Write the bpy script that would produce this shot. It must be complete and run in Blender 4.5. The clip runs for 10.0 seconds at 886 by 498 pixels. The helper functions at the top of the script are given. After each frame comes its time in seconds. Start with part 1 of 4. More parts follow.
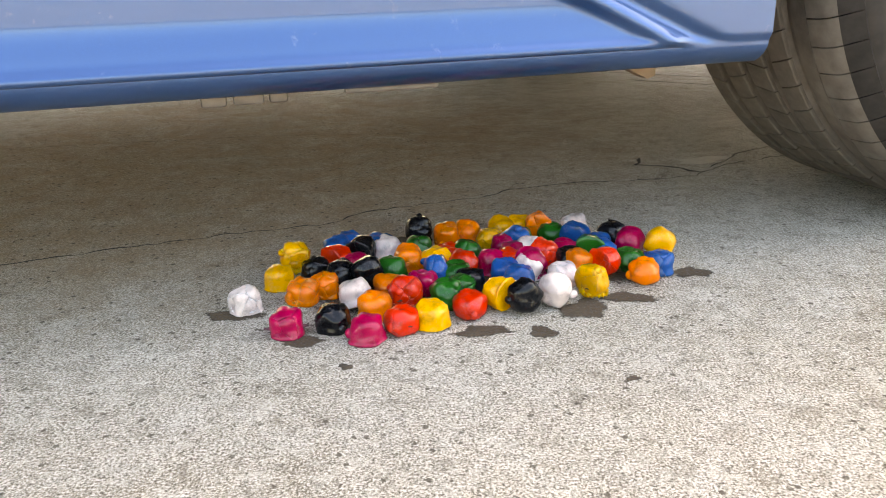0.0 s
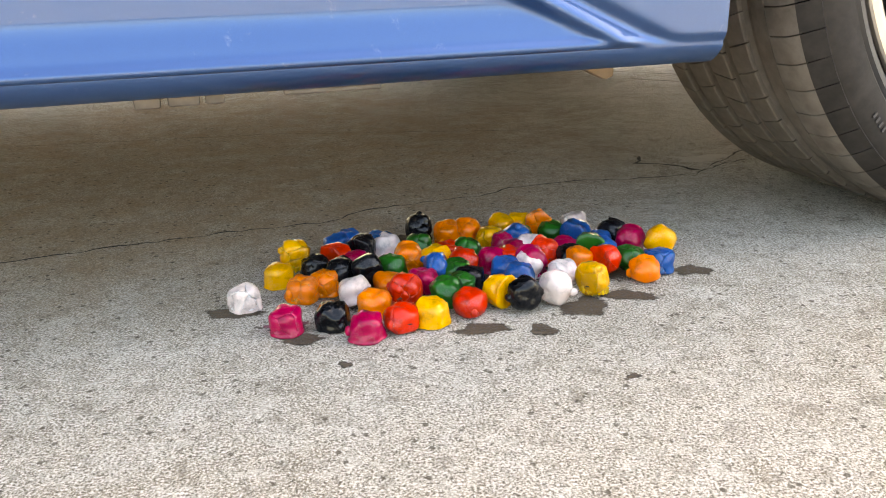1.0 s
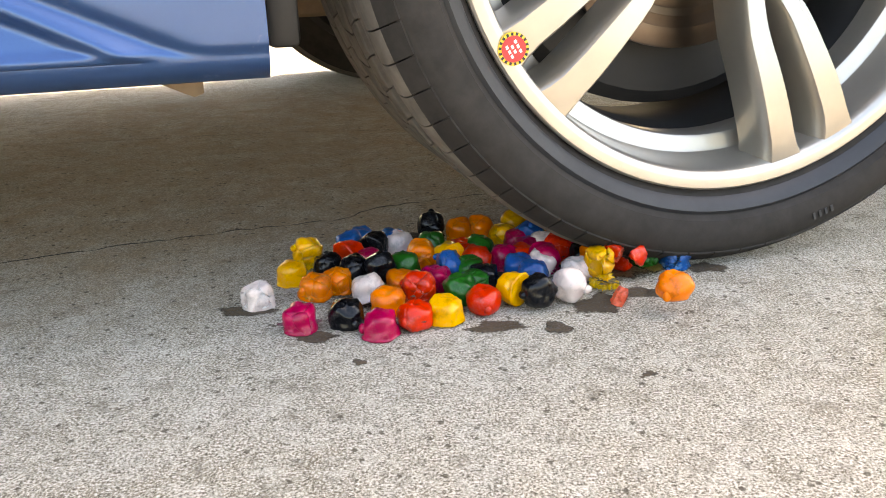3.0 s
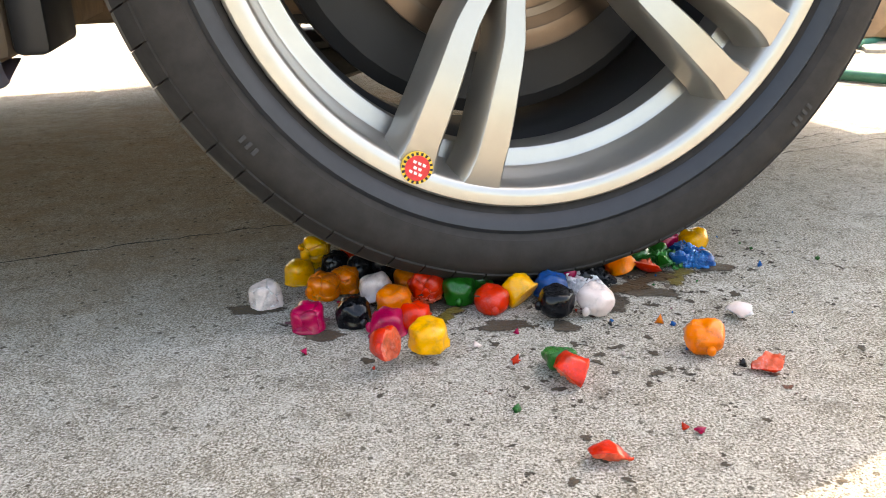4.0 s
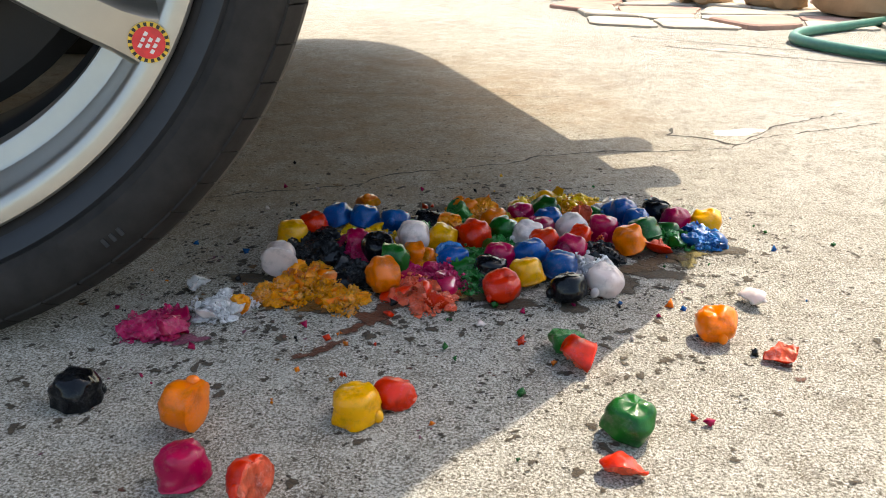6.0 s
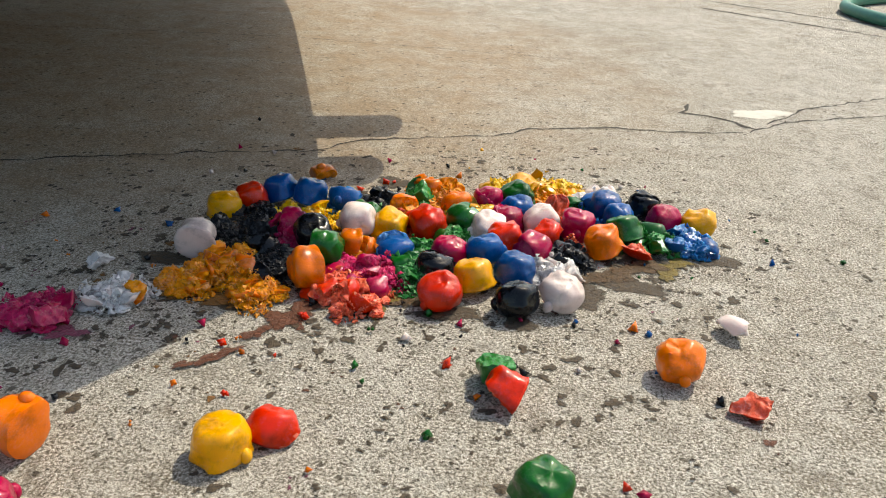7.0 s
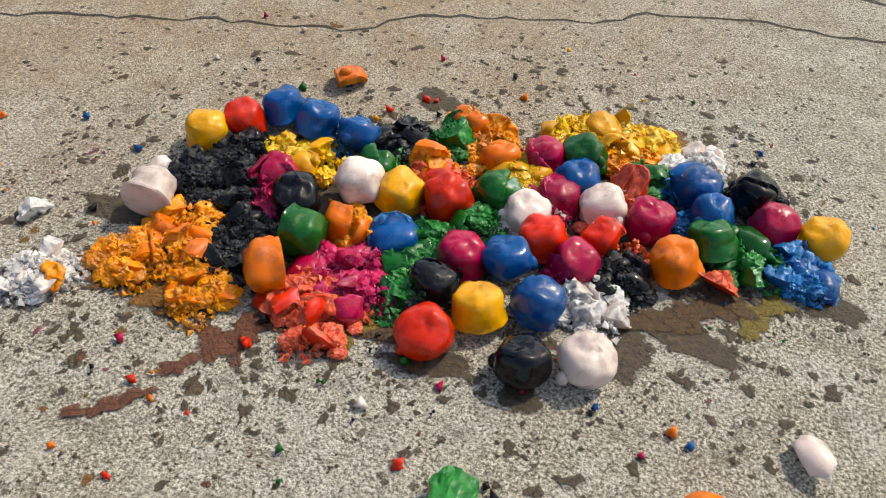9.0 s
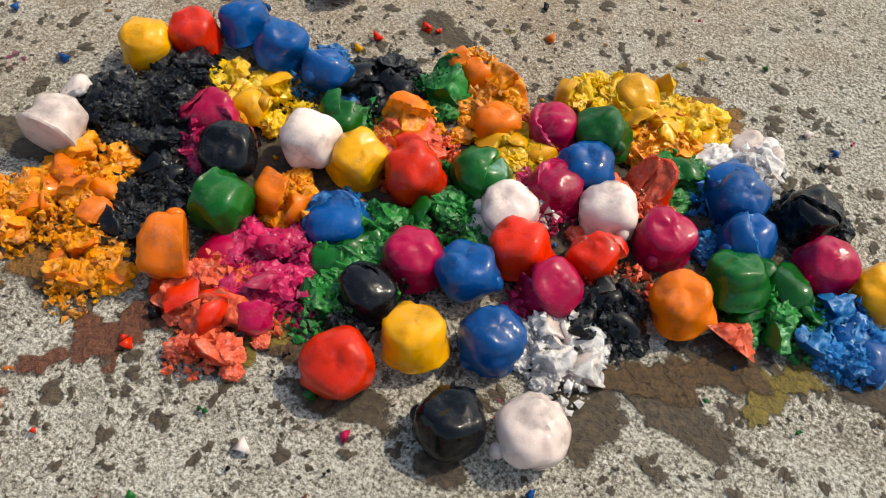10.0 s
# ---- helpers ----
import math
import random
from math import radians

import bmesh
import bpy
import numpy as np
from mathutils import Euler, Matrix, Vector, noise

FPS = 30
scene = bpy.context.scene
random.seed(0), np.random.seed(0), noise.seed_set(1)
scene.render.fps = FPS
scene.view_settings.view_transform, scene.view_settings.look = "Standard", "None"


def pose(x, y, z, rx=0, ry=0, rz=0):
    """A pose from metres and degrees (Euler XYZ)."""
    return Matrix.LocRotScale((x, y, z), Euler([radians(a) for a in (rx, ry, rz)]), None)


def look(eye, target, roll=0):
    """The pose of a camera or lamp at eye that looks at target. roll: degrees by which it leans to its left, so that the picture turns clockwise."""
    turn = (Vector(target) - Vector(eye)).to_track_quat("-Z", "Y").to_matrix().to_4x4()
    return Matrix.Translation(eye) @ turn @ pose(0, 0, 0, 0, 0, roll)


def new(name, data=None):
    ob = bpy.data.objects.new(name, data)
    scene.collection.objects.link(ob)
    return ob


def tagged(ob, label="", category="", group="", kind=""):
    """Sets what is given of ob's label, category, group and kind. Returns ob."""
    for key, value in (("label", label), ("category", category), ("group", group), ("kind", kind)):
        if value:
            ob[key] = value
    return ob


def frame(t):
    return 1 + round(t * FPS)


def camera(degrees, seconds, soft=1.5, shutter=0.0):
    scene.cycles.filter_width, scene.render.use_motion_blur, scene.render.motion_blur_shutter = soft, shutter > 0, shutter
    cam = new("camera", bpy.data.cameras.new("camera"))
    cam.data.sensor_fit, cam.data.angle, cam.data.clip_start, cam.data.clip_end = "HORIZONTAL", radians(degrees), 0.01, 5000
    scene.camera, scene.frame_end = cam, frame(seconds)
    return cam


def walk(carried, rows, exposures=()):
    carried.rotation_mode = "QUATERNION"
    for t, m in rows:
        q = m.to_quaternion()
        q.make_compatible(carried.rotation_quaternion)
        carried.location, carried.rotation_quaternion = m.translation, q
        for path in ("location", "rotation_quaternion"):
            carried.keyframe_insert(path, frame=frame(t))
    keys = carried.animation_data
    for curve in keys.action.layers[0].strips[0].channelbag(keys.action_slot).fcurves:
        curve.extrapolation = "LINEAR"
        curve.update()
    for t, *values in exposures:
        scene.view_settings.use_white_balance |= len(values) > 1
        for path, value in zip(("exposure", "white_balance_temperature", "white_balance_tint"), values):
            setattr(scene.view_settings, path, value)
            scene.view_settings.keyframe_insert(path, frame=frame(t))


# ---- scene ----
# ---- the camera and its walk ----
cam = camera(57.9, 10.0, soft=1.0)
PATH = [
    (0, (0.062, 0.11, 0.279), (0.086, 1.993, -0.396), -1.5),
    (0.5, (0.062, 0.111, 0.278), (0.086, 1.993, -0.397), -1.5),
    (1, (0.062, 0.111, 0.277), (0.086, 1.993, -0.399), -1.5),
    (1.5, (0.059, 0.113, 0.277), (0.083, 1.995, -0.399), -1.5),
    (2, (0.059, 0.113, 0.276), (0.08, 1.995, -0.4), -1.6),
    (2.5, (0.058, 0.113, 0.276), (0.072, 1.994, -0.403), -1.7),
    (4, (0.055, 0.112, 0.276), (0.047, 1.992, -0.405), -1.8),
    (4.5, (0.053, 0.113, 0.278), (0.042, 1.99, -0.412), -1.8),
    (5, (0.051, 0.112, 0.279), (0.031, 1.986, -0.421), -1.6),
    (5.2, (0.051, 0.113, 0.278), (0.024, 1.987, -0.423), -1.8),
    (6.3, (0.053, 0.152, 0.277), (0.03, 1.987, -0.518), 1.2),
    (6.5, (0.069, 0.171, 0.278), (0.031, 1.997, -0.535), 1.8),
    (7, (0.118, 0.23, 0.276), (0.024, 2.019, -0.612), 3.1),
    (7.5, (0.155, 0.297, 0.271), (0.005, 2.034, -0.709), 4.0),
    (8, (0.145, 0.361, 0.282), (-0.065, 2.021, -0.813), 4.6),
    (8.5, (0.143, 0.396, 0.289), (-0.125, 1.942, -0.952), 4.9),
    (9, (0.159, 0.446, 0.328), (-0.172, 1.834, -1.073), 4.8),
    (9.5, (0.178, 0.53, 0.346), (-0.201, 1.732, -1.207), 5.0),
    (10, (0.176, 0.576, 0.311), (-0.213, 1.644, -1.335), 7.4),
]
# seconds, stops, kelvin, tint: the clip's camera opens up in the shade and closes in the sun
EXPOSURES = [(0.0, 3.0, 8400, 14), (2.5, 2.95, 8300, 14), (4.0, 2.5, 7800, 13), (5.2, 2.2, 7400, 12), (6.3, 1.02, 6700, 7), (7.0, 0.66, 6700, 6), (7.5, 0.50, 6700, 6), (9.0, 0.38, 6700, 5), (10.0, 0.38, 6700, 5)]
walk(cam, [(t, look(eye, target, roll)) for t, eye, target, roll in PATH], EXPOSURES)

# ---- light ----
world = bpy.data.worlds.new("sky")
scene.world = world
world.use_nodes = True
wn, wl = world.node_tree.nodes, world.node_tree.links
sky = wn.new("ShaderNodeTexSky")
sky.sky_type, sky.sun_disc = "NISHITA", False
SUN_EL, SUN_AZ = 53.0, 39.0          # height, and degrees from +y towards +x
sky.sun_elevation, sky.sun_rotation = radians(SUN_EL), radians(SUN_AZ)
sky.air_density, sky.dust_density, sky.ozone_density = 1.3, 3.0, 0.7
wl.new(sky.outputs[0], wn["Background"].inputs[0])
wn["Background"].inputs[1].default_value = 0.15
sun = new("sun", bpy.data.lights.new("sun", "SUN"))
sun.data.energy, sun.data.angle, sun.data.color = 2.7, radians(0.5), (1.0, 0.91, 0.75)
_d = Vector((math.sin(radians(SUN_AZ)) * math.cos(radians(SUN_EL)), math.cos(radians(SUN_AZ)) * math.cos(radians(SUN_EL)), math.sin(radians(SUN_EL))))
sun.matrix_world = look(_d * 20, (0, 0, 0))


# ---- materials ----
def nodes_of(name):
    m = bpy.data.materials.new(name)
    m.use_nodes = True
    return m, m.node_tree.nodes, m.node_tree.links, m.node_tree.nodes["Principled BSDF"]


def noise_tex(n, l, scale, detail=4.0, rough=0.6, coord="Object", vec=None):
    tex = n.new("ShaderNodeTexNoise")
    tex.inputs["Scale"].default_value, tex.inputs["Detail"].default_value, tex.inputs["Roughness"].default_value = scale, detail, rough
    if vec is None:
        tc = n.new("ShaderNodeTexCoord")
        vec = tc.outputs[coord]
    l.new(vec, tex.inputs["Vector"])
    return tex.outputs["Fac"]


def ramp(n, l, fac, stops):
    r = n.new("ShaderNodeValToRGB")
    el = r.color_ramp.elements
    while len(el) < len(stops):
        el.new(0.5)
    for e, (p, c) in zip(el, stops):
        e.position, e.color = p, (c if isinstance(c, tuple) else (c, c, c)) + (1,)
    l.new(fac, r.inputs[0])
    return r.outputs[0]


def mixed(n, l, fac, a, b, mode="MIX"):
    x = n.new("ShaderNodeMix")
    x.data_type, x.blend_type = "RGBA", mode
    for sock, v in ((x.inputs[0], fac), (x.inputs[6], a), (x.inputs[7], b)):
        if isinstance(v, (int, float)):
            sock.default_value = v
        elif isinstance(v, tuple):
            sock.default_value = v + (1,)
        else:
            l.new(v, sock)
    return x.outputs[2]


def bumped(n, l, p, height, strength, distance):
    b = n.new("ShaderNodeBump")
    b.inputs["Strength"].default_value, b.inputs["Distance"].default_value = strength, distance
    l.new(height, b.inputs["Height"])
    l.new(b.outputs[0], p.inputs["Normal"])


def plain(name, color, rough=0.5, metal=0.0, vary=0.15, scale=40.0, bump=0.0, coat=0.0, spec=0.5):
    """A plain surface with grain at two scales."""
    m, n, l, p = nodes_of(name)
    f = noise_tex(n, l, scale, 6)
    g = noise_tex(n, l, scale * 0.13, 3)
    dark = tuple(c * (1 - vary) for c in color)
    light = tuple(min(1, c * (1 + vary)) for c in color)
    c1 = ramp(n, l, f, [(0.3, dark), (0.7, light)])
    c2 = mixed(n, l, 0.35, c1, ramp(n, l, g, [(0.35, dark), (0.65, light)]))
    l.new(c2, p.inputs["Base Color"])
    l.new(ramp(n, l, g, [(0.3, max(0.02, rough * 0.8)), (0.7, min(1, rough * 1.2))]), p.inputs["Roughness"])
    p.inputs["Metallic"].default_value, p.inputs["Coat Weight"].default_value = metal, coat
    p.inputs["Specular IOR Level"].default_value = spec
    p.inputs["Coat Roughness"].default_value = 0.05
    if bump:
        bumped(n, l, p, f, bump, 0.002)
    return m


def concrete_material():
    """Weathered yard concrete: pale cement, exposed sand grains, brown soil with painted warm bounce light, dark pores.
    """
    m, n, l, p = nodes_of("concrete")
    big = noise_tex(n, l, 2.3, 5, 0.6)
    mid = noise_tex(n, l, 17, 6, 0.7)
    fine = noise_tex(n, l, 150, 6, 0.75)
    grain = noise_tex(n, l, 560, 4, 0.75)
    base = ramp(n, l, big, [(0.34, (0.33, 0.28, 0.21)), (0.5, (0.44, 0.395, 0.32)), (0.68, (0.52, 0.48, 0.41))])
    base = mixed(n, l, ramp(n, l, mid, [(0.50, 0.0), (0.68, 0.8)]), base, (0.60, 0.57, 0.50))
    base = mixed(n, l, ramp(n, l, mid, [(0.30, 0.75), (0.45, 0.0)]), base, (0.22, 0.175, 0.12))
    base = mixed(n, l, ramp(n, l, fine, [(0.36, 0.9), (0.45, 0.0)]), base, (0.14, 0.115, 0.08))
    base = mixed(n, l, ramp(n, l, fine, [(0.54, 0.0), (0.66, 0.65)]), base, (0.64, 0.60, 0.53))
    base = mixed(n, l, ramp(n, l, grain, [(0.41, 0.95), (0.48, 0.0)]), base, (0.12, 0.10, 0.072))
    base = mixed(n, l, ramp(n, l, grain, [(0.52, 0.0), (0.575, 0.95)]), base, (0.74, 0.70, 0.625))
    blot = noise_tex(n, l, 42, 5, 0.7)
    base = mixed(n, l, ramp(n, l, blot, [(0.32, 0.6), (0.46, 0.0)]), base, (0.20, 0.165, 0.12))
    base = mixed(n, l, ramp(n, l, blot, [(0.55, 0.0), (0.68, 0.55)]), base, (0.62, 0.585, 0.51))
    vor = n.new("ShaderNodeTexVoronoi")
    vor.inputs["Scale"].default_value = 48
    tc = n.new("ShaderNodeTexCoord")
    l.new(tc.outputs["Object"], vor.inputs["Vector"])
    wob = mixed(n, l, 0.5, vor.outputs["Distance"], fine)
    pits = ramp(n, l, wob, [(0.20, 0.9), (0.265, 0.0)])
    base = mixed(n, l, pits, base, (0.06, 0.05, 0.036))
    # brown soil, deepened with painted-in warm light bounced under the car
    far = n.new("ShaderNodeVectorMath")
    far.operation = "DISTANCE"
    l.new(tc.outputs["Object"], far.inputs[0])
    far.inputs[1].default_value = (-0.30, 1.35, 0.0)
    edge = n.new("ShaderNodeMath")
    edge.operation = "MULTIPLY_ADD"
    edge.inputs[1].default_value, edge.inputs[2].default_value = 0.7, 0.0
    l.new(big, edge.inputs[0])
    l.new(far.outputs["Value"], edge.inputs[2])
    soil_bounce = mixed(n, l, 1.0, ramp(n, l, edge.outputs[0], [(0.80, 0.75), (1.10, 0.0)]), ramp(n, l, mid, [(0.35, 1.0), (0.65, 0.4)]), "MULTIPLY")
    base = mixed(n, l, soil_bounce, base, (0.40, 0.285, 0.18))
    sand = n.new("ShaderNodeTexVoronoi")
    sand.inputs["Scale"].default_value = 430
    l.new(tc.outputs["Object"], sand.inputs["Vector"])
    bw = n.new("ShaderNodeRGBToBW")
    l.new(sand.outputs["Color"], bw.inputs[0])
    base = mixed(n, l, 0.5, base, ramp(n, l, bw.outputs[0], [(0.22, 0.26), (0.42, 0.46), (0.6, 0.50), (0.82, 0.68)]), "OVERLAY")
    specks = n.new("ShaderNodeTexVoronoi")
    specks.inputs["Scale"].default_value = 105
    l.new(tc.outputs["Object"], specks.inputs["Vector"])
    pick = n.new("ShaderNodeRGBToBW")
    l.new(specks.outputs["Color"], pick.inputs[0])
    dots = mixed(n, l, 1.0, ramp(n, l, mixed(n, l, 0.3, specks.outputs["Distance"], grain), [(0.27, 1.0), (0.34, 0.0)]), ramp(n, l, pick.outputs[0], [(0.34, 0.85), (0.38, 0.0)]), "MULTIPLY")
    base = mixed(n, l, dots, base, (0.09, 0.072, 0.05))
    l.new(base, p.inputs["Base Color"])
    p.inputs["Roughness"].default_value = 0.92
    p.inputs["Specular IOR Level"].default_value = 0.25
    h = mixed(n, l, 0.3, mixed(n, l, 0.9, fine, grain), bw.outputs[0])
    h = mixed(n, l, pits, h, (0.0, 0.0, 0.0))
    bumped(n, l, p, h, 1.0, 0.0055)
    return m


def mix3(a, b, f):
    return tuple(x + (y - x) * f for x, y in zip(a, b))


def wet_material(name, dark, light, gloss=0.3):
    """Concrete soaked with meltwater: the grain shows through, dark and a little glossy."""
    m, n, l, p = nodes_of(name)
    f = noise_tex(n, l, 330, 5)
    g = noise_tex(n, l, 40, 3)
    between = mix3(dark, light, 0.4)
    l.new(mixed(n, l, ramp(n, l, g, [(0.35, 0.1), (0.65, 0.6)]), ramp(n, l, f, [(0.38, dark), (0.62, light)]), between), p.inputs["Base Color"])
    l.new(ramp(n, l, f, [(0.35, gloss), (0.6, min(1.0, gloss * 2.2))]), p.inputs["Roughness"])
    p.inputs["Specular IOR Level"].default_value = 0.3
    # the film thins out towards its rim
    tc = n.new("ShaderNodeTexCoord")
    rim = n.new("ShaderNodeSeparateXYZ")
    l.new(tc.outputs["Generated"], rim.inputs[0])
    ragged = mixed(n, l, 0.42, rim.outputs["Z"], noise_tex(n, l, 260, 4, 0.7))
    l.new(ramp(n, l, ragged, [(0.22, 0.0), (0.33, 0.93)]), p.inputs["Alpha"])
    bumped(n, l, p, f, 0.9, 0.003)
    return m


def jelly_material(name, color, frost=0.14, sub=0.2, clear=0.24, relief=0.3, icy=0.0):
    """Frozen coloured jelly: translucent and wet, with rime in patches; icy: how far it is slush, which glitters grain by grain."""
    m, n, l, p = nodes_of(name)
    info = n.new("ShaderNodeObjectInfo")
    tc = n.new("ShaderNodeTexCoord")
    add = n.new("ShaderNodeVectorMath")
    l.new(tc.outputs["Object"], add.inputs[0])
    mul = n.new("ShaderNodeMath")
    mul.operation = "MULTIPLY"
    mul.inputs[1].default_value = 7.0
    l.new(info.outputs["Random"], mul.inputs[0])
    l.new(mul.outputs[0], add.inputs[1])
    v = add.outputs[0]
    a = noise_tex(n, l, 70, 5, 0.65, vec=v)
    b = noise_tex(n, l, 620, 3, 0.6, vec=v)
    lum = 0.3 * color[0] + 0.5 * color[1] + 0.2 * color[2]
    deep = tuple(c * 0.5 for c in color)
    pale = tuple(min(0.9, c * 0.55 + 0.45 * (0.3 + 0.8 * lum)) for c in color)
    rime = ramp(n, l, noise_tex(n, l, 85, 4, 0.7, vec=v), [(0.52, 0.0), (0.62, 1.0)])
    c1 = ramp(n, l, a, [(0.30, deep), (0.50, color), (0.75, tuple(min(0.95, c * 1.12) for c in color))])
    tone = n.new("ShaderNodeHueSaturation")
    l.new(ramp(n, l, info.outputs["Random"], [(0.0, 0.80), (1.0, 1.12)]), tone.inputs["Value"])
    l.new(c1, tone.inputs["Color"])
    speck = ramp(n, l, b, [(0.47, 0.15), (0.60, 1.0)])
    both = n.new("ShaderNodeMath")
    both.operation = "MULTIPLY"
    l.new(rime, both.inputs[0])
    l.new(speck, both.inputs[1])
    scaled = n.new("ShaderNodeMath")
    scaled.operation, scaled.inputs[1].default_value = "MULTIPLY", frost
    l.new(both.outputs[0], scaled.inputs[0])
    l.new(mixed(n, l, scaled.outputs[0], tone.outputs[0], pale), p.inputs["Base Color"])
    l.new(ramp(n, l, rime, [(0.0, 0.30), (1.0, 0.5)]), p.inputs["Roughness"])
    p.inputs["Subsurface Weight"].default_value = sub
    p.inputs["Subsurface Radius"].default_value = tuple(0.2 + 0.95 * c for c in color)
    p.inputs["Subsurface Scale"].default_value = 0.006
    p.inputs["IOR"].default_value = 1.36
    p.inputs["Specular IOR Level"].default_value = 0.06
    p.inputs["Transmission Weight"].default_value = clear
    p.inputs["Coat Weight"].default_value, p.inputs["Coat Roughness"].default_value = 1.0, 0.065 + 0.05 * icy
    p.inputs["Coat IOR"].default_value = 1.31
    bumped(n, l, p, mixed(n, l, 0.25, a, b), relief, 0.0016)
    # the wet skin: ripples, and in the rimy patches fine crystals
    grit = noise_tex(n, l, 850, 2, 0.5, vec=v)
    ripple = noise_tex(n, l, 150, 2, 0.45, vec=v)
    mask = ramp(n, l, rime, [(0.0, 0.12 + 0.4 * icy), (1.0, 0.55 + 0.3 * icy)])
    wet = n.new("ShaderNodeBump")
    wet.inputs["Strength"].default_value, wet.inputs["Distance"].default_value = 0.20 + 0.45 * icy, 0.0018
    l.new(mixed(n, l, mask, ripple, grit), wet.inputs["Height"])
    l.new(wet.outputs[0], p.inputs["Coat Normal"])
    return m


CONCRETE = concrete_material()
WET = wet_material("wet_concrete", (0.022, 0.016, 0.011), (0.12, 0.09, 0.06), 0.42)
JUICE = {
    "red": wet_material("red_brown_juice", (0.05, 0.016, 0.008), (0.17, 0.065, 0.035)),
    "orange": wet_material("orange_juice", (0.08, 0.034, 0.006), (0.26, 0.12, 0.025)),
    "yellow": wet_material("olive_yellow_juice", (0.07, 0.05, 0.008), (0.22, 0.16, 0.03)),
    "brown": wet_material("brown_juice", (0.025, 0.014, 0.006), (0.12, 0.07, 0.03)),
    "magenta": wet_material("magenta_juice", (0.09, 0.015, 0.03), (0.30, 0.09, 0.14)),
}


JELLY = {
    "red": jelly_material("red_jelly", (0.74, 0.022, 0.0)),
    "orange": jelly_material("orange_jelly", (0.82, 0.175, 0.0)),
    "yellow": jelly_material("yellow_jelly", (0.82, 0.38, 0.0)),
    "green": jelly_material("green_jelly", (0.004, 0.105, 0.008)),
    "blue": jelly_material("blue_jelly", (0.0, 0.075, 0.29)),
    "magenta": jelly_material("magenta_jelly", (0.42, 0.0, 0.055)),
    "white": jelly_material("white_jelly", (0.76, 0.62, 0.57), 0.2, 0.55, 0.2),
    "black": jelly_material("black_jelly", (0.003, 0.0035, 0.005), 0.15, 0.0, 0.0),
}
# the same jelly as slush and splintered ice
CRUSHED = {
    "red": jelly_material("crushed_red_jelly", (0.86, 0.13, 0.055), 0.6, 0.4, 0.25, 0.9, 1.0),
    "orange": jelly_material("crushed_orange_jelly", (0.90, 0.30, 0.004), 0.45, 0.4, 0.25, 0.9, 1.0),
    "yellow": jelly_material("crushed_yellow_jelly", (0.90, 0.52, 0.004), 0.4, 0.4, 0.25, 0.9, 1.0),
    "green": jelly_material("crushed_green_jelly", (0.02, 0.20, 0.03), 0.6, 0.4, 0.25, 0.9, 1.0),
    "blue": jelly_material("crushed_blue_jelly", (0.012, 0.17, 0.46), 0.6, 0.4, 0.25, 0.9, 1.0),
    "magenta": jelly_material("crushed_magenta_jelly", (0.52, 0.012, 0.10), 0.55, 0.4, 0.25, 0.9, 1.0),
    "white": jelly_material("crushed_white_jelly", (0.82, 0.77, 0.75), 0.4, 0.5, 0.3, 0.9, 1.0),
    "black": jelly_material("crushed_black_jelly", (0.007, 0.008, 0.010), 0.35, 0.0, 0.0, 0.9, 1.0),
}


def paint_material():
    m, n, l, p = nodes_of("blue_car_paint")
    f = noise_tex(n, l, 2200, 2, 0.5)
    dust = noise_tex(n, l, 45, 6, 0.7)
    c = ramp(n, l, f, [(0.35, (0.014, 0.056, 0.165)), (0.65, (0.020, 0.075, 0.21))])
    c = mixed(n, l, ramp(n, l, dust, [(0.62, 0.0), (0.85, 0.35)]), c, (0.42, 0.42, 0.42))
    l.new(c, p.inputs["Base Color"])
    p.inputs["Metallic"].default_value, p.inputs["Roughness"].default_value = 0.65, 0.34
    p.inputs["Coat Weight"].default_value, p.inputs["Coat Roughness"].default_value = 0.8, 0.03
    return m


PAINT = paint_material()
RUBBER = plain("tyre_rubber", (0.026, 0.023, 0.021), 0.8, 0, 0.35, 60, 0.25, spec=0.2)
TREAD = plain("dusty_tread_rubber", (0.11, 0.096, 0.082), 0.9, 0, 0.4, 45, 0.35, spec=0.2)
RUBBER_BAND = plain("tyre_bead_rubber", (0.016, 0.017, 0.020), 0.5, 0, 0.2, 80, 0.1, spec=0.4)
ALLOY = plain("alloy_silver", (0.36, 0.335, 0.295), 0.30, 0.8, 0.08, 30, coat=0.3)
SILVER = plain("silver_rim_paint", (0.40, 0.375, 0.335), 0.30, 0.75, 0.08, 30, coat=0.4)
DISC = plain("brake_disc_steel", (0.14, 0.11, 0.088), 0.33, 1.0, 0.25, 25)
DARK = plain("black_plastic", (0.012, 0.012, 0.013), 0.6, 0, 0.3, 30, 0.2)
UNDER = plain("underbody_coating", (0.20, 0.145, 0.095), 0.85, 0, 0.4, 20, 0.4)
GALV = plain("dull_metal", (0.12, 0.105, 0.09), 0.6, 0.6, 0.35, 60, 0.2)
GLASS = plain("dark_tinted_glass", (0.01, 0.012, 0.014), 0.04, 0, 0.1, 5)
CHROME = plain("chrome", (0.7, 0.7, 0.7), 0.12, 1.0, 0.05, 20)
LAMP_RED = plain("red_lamp_plastic", (0.35, 0.01, 0.01), 0.15, 0, 0.1, 20, coat=1.0)
LAMP_CLEAR = plain("clear_lamp_plastic", (0.55, 0.56, 0.58), 0.12, 0.3, 0.1, 20, coat=1.0)
STICKER_RED = plain("sticker_red", (0.62, 0.03, 0.03), 0.45, 0, 0.25, 200)
STICKER_YELLOW = plain("sticker_yellow", (0.80, 0.50, 0.04), 0.45, 0, 0.1, 200)
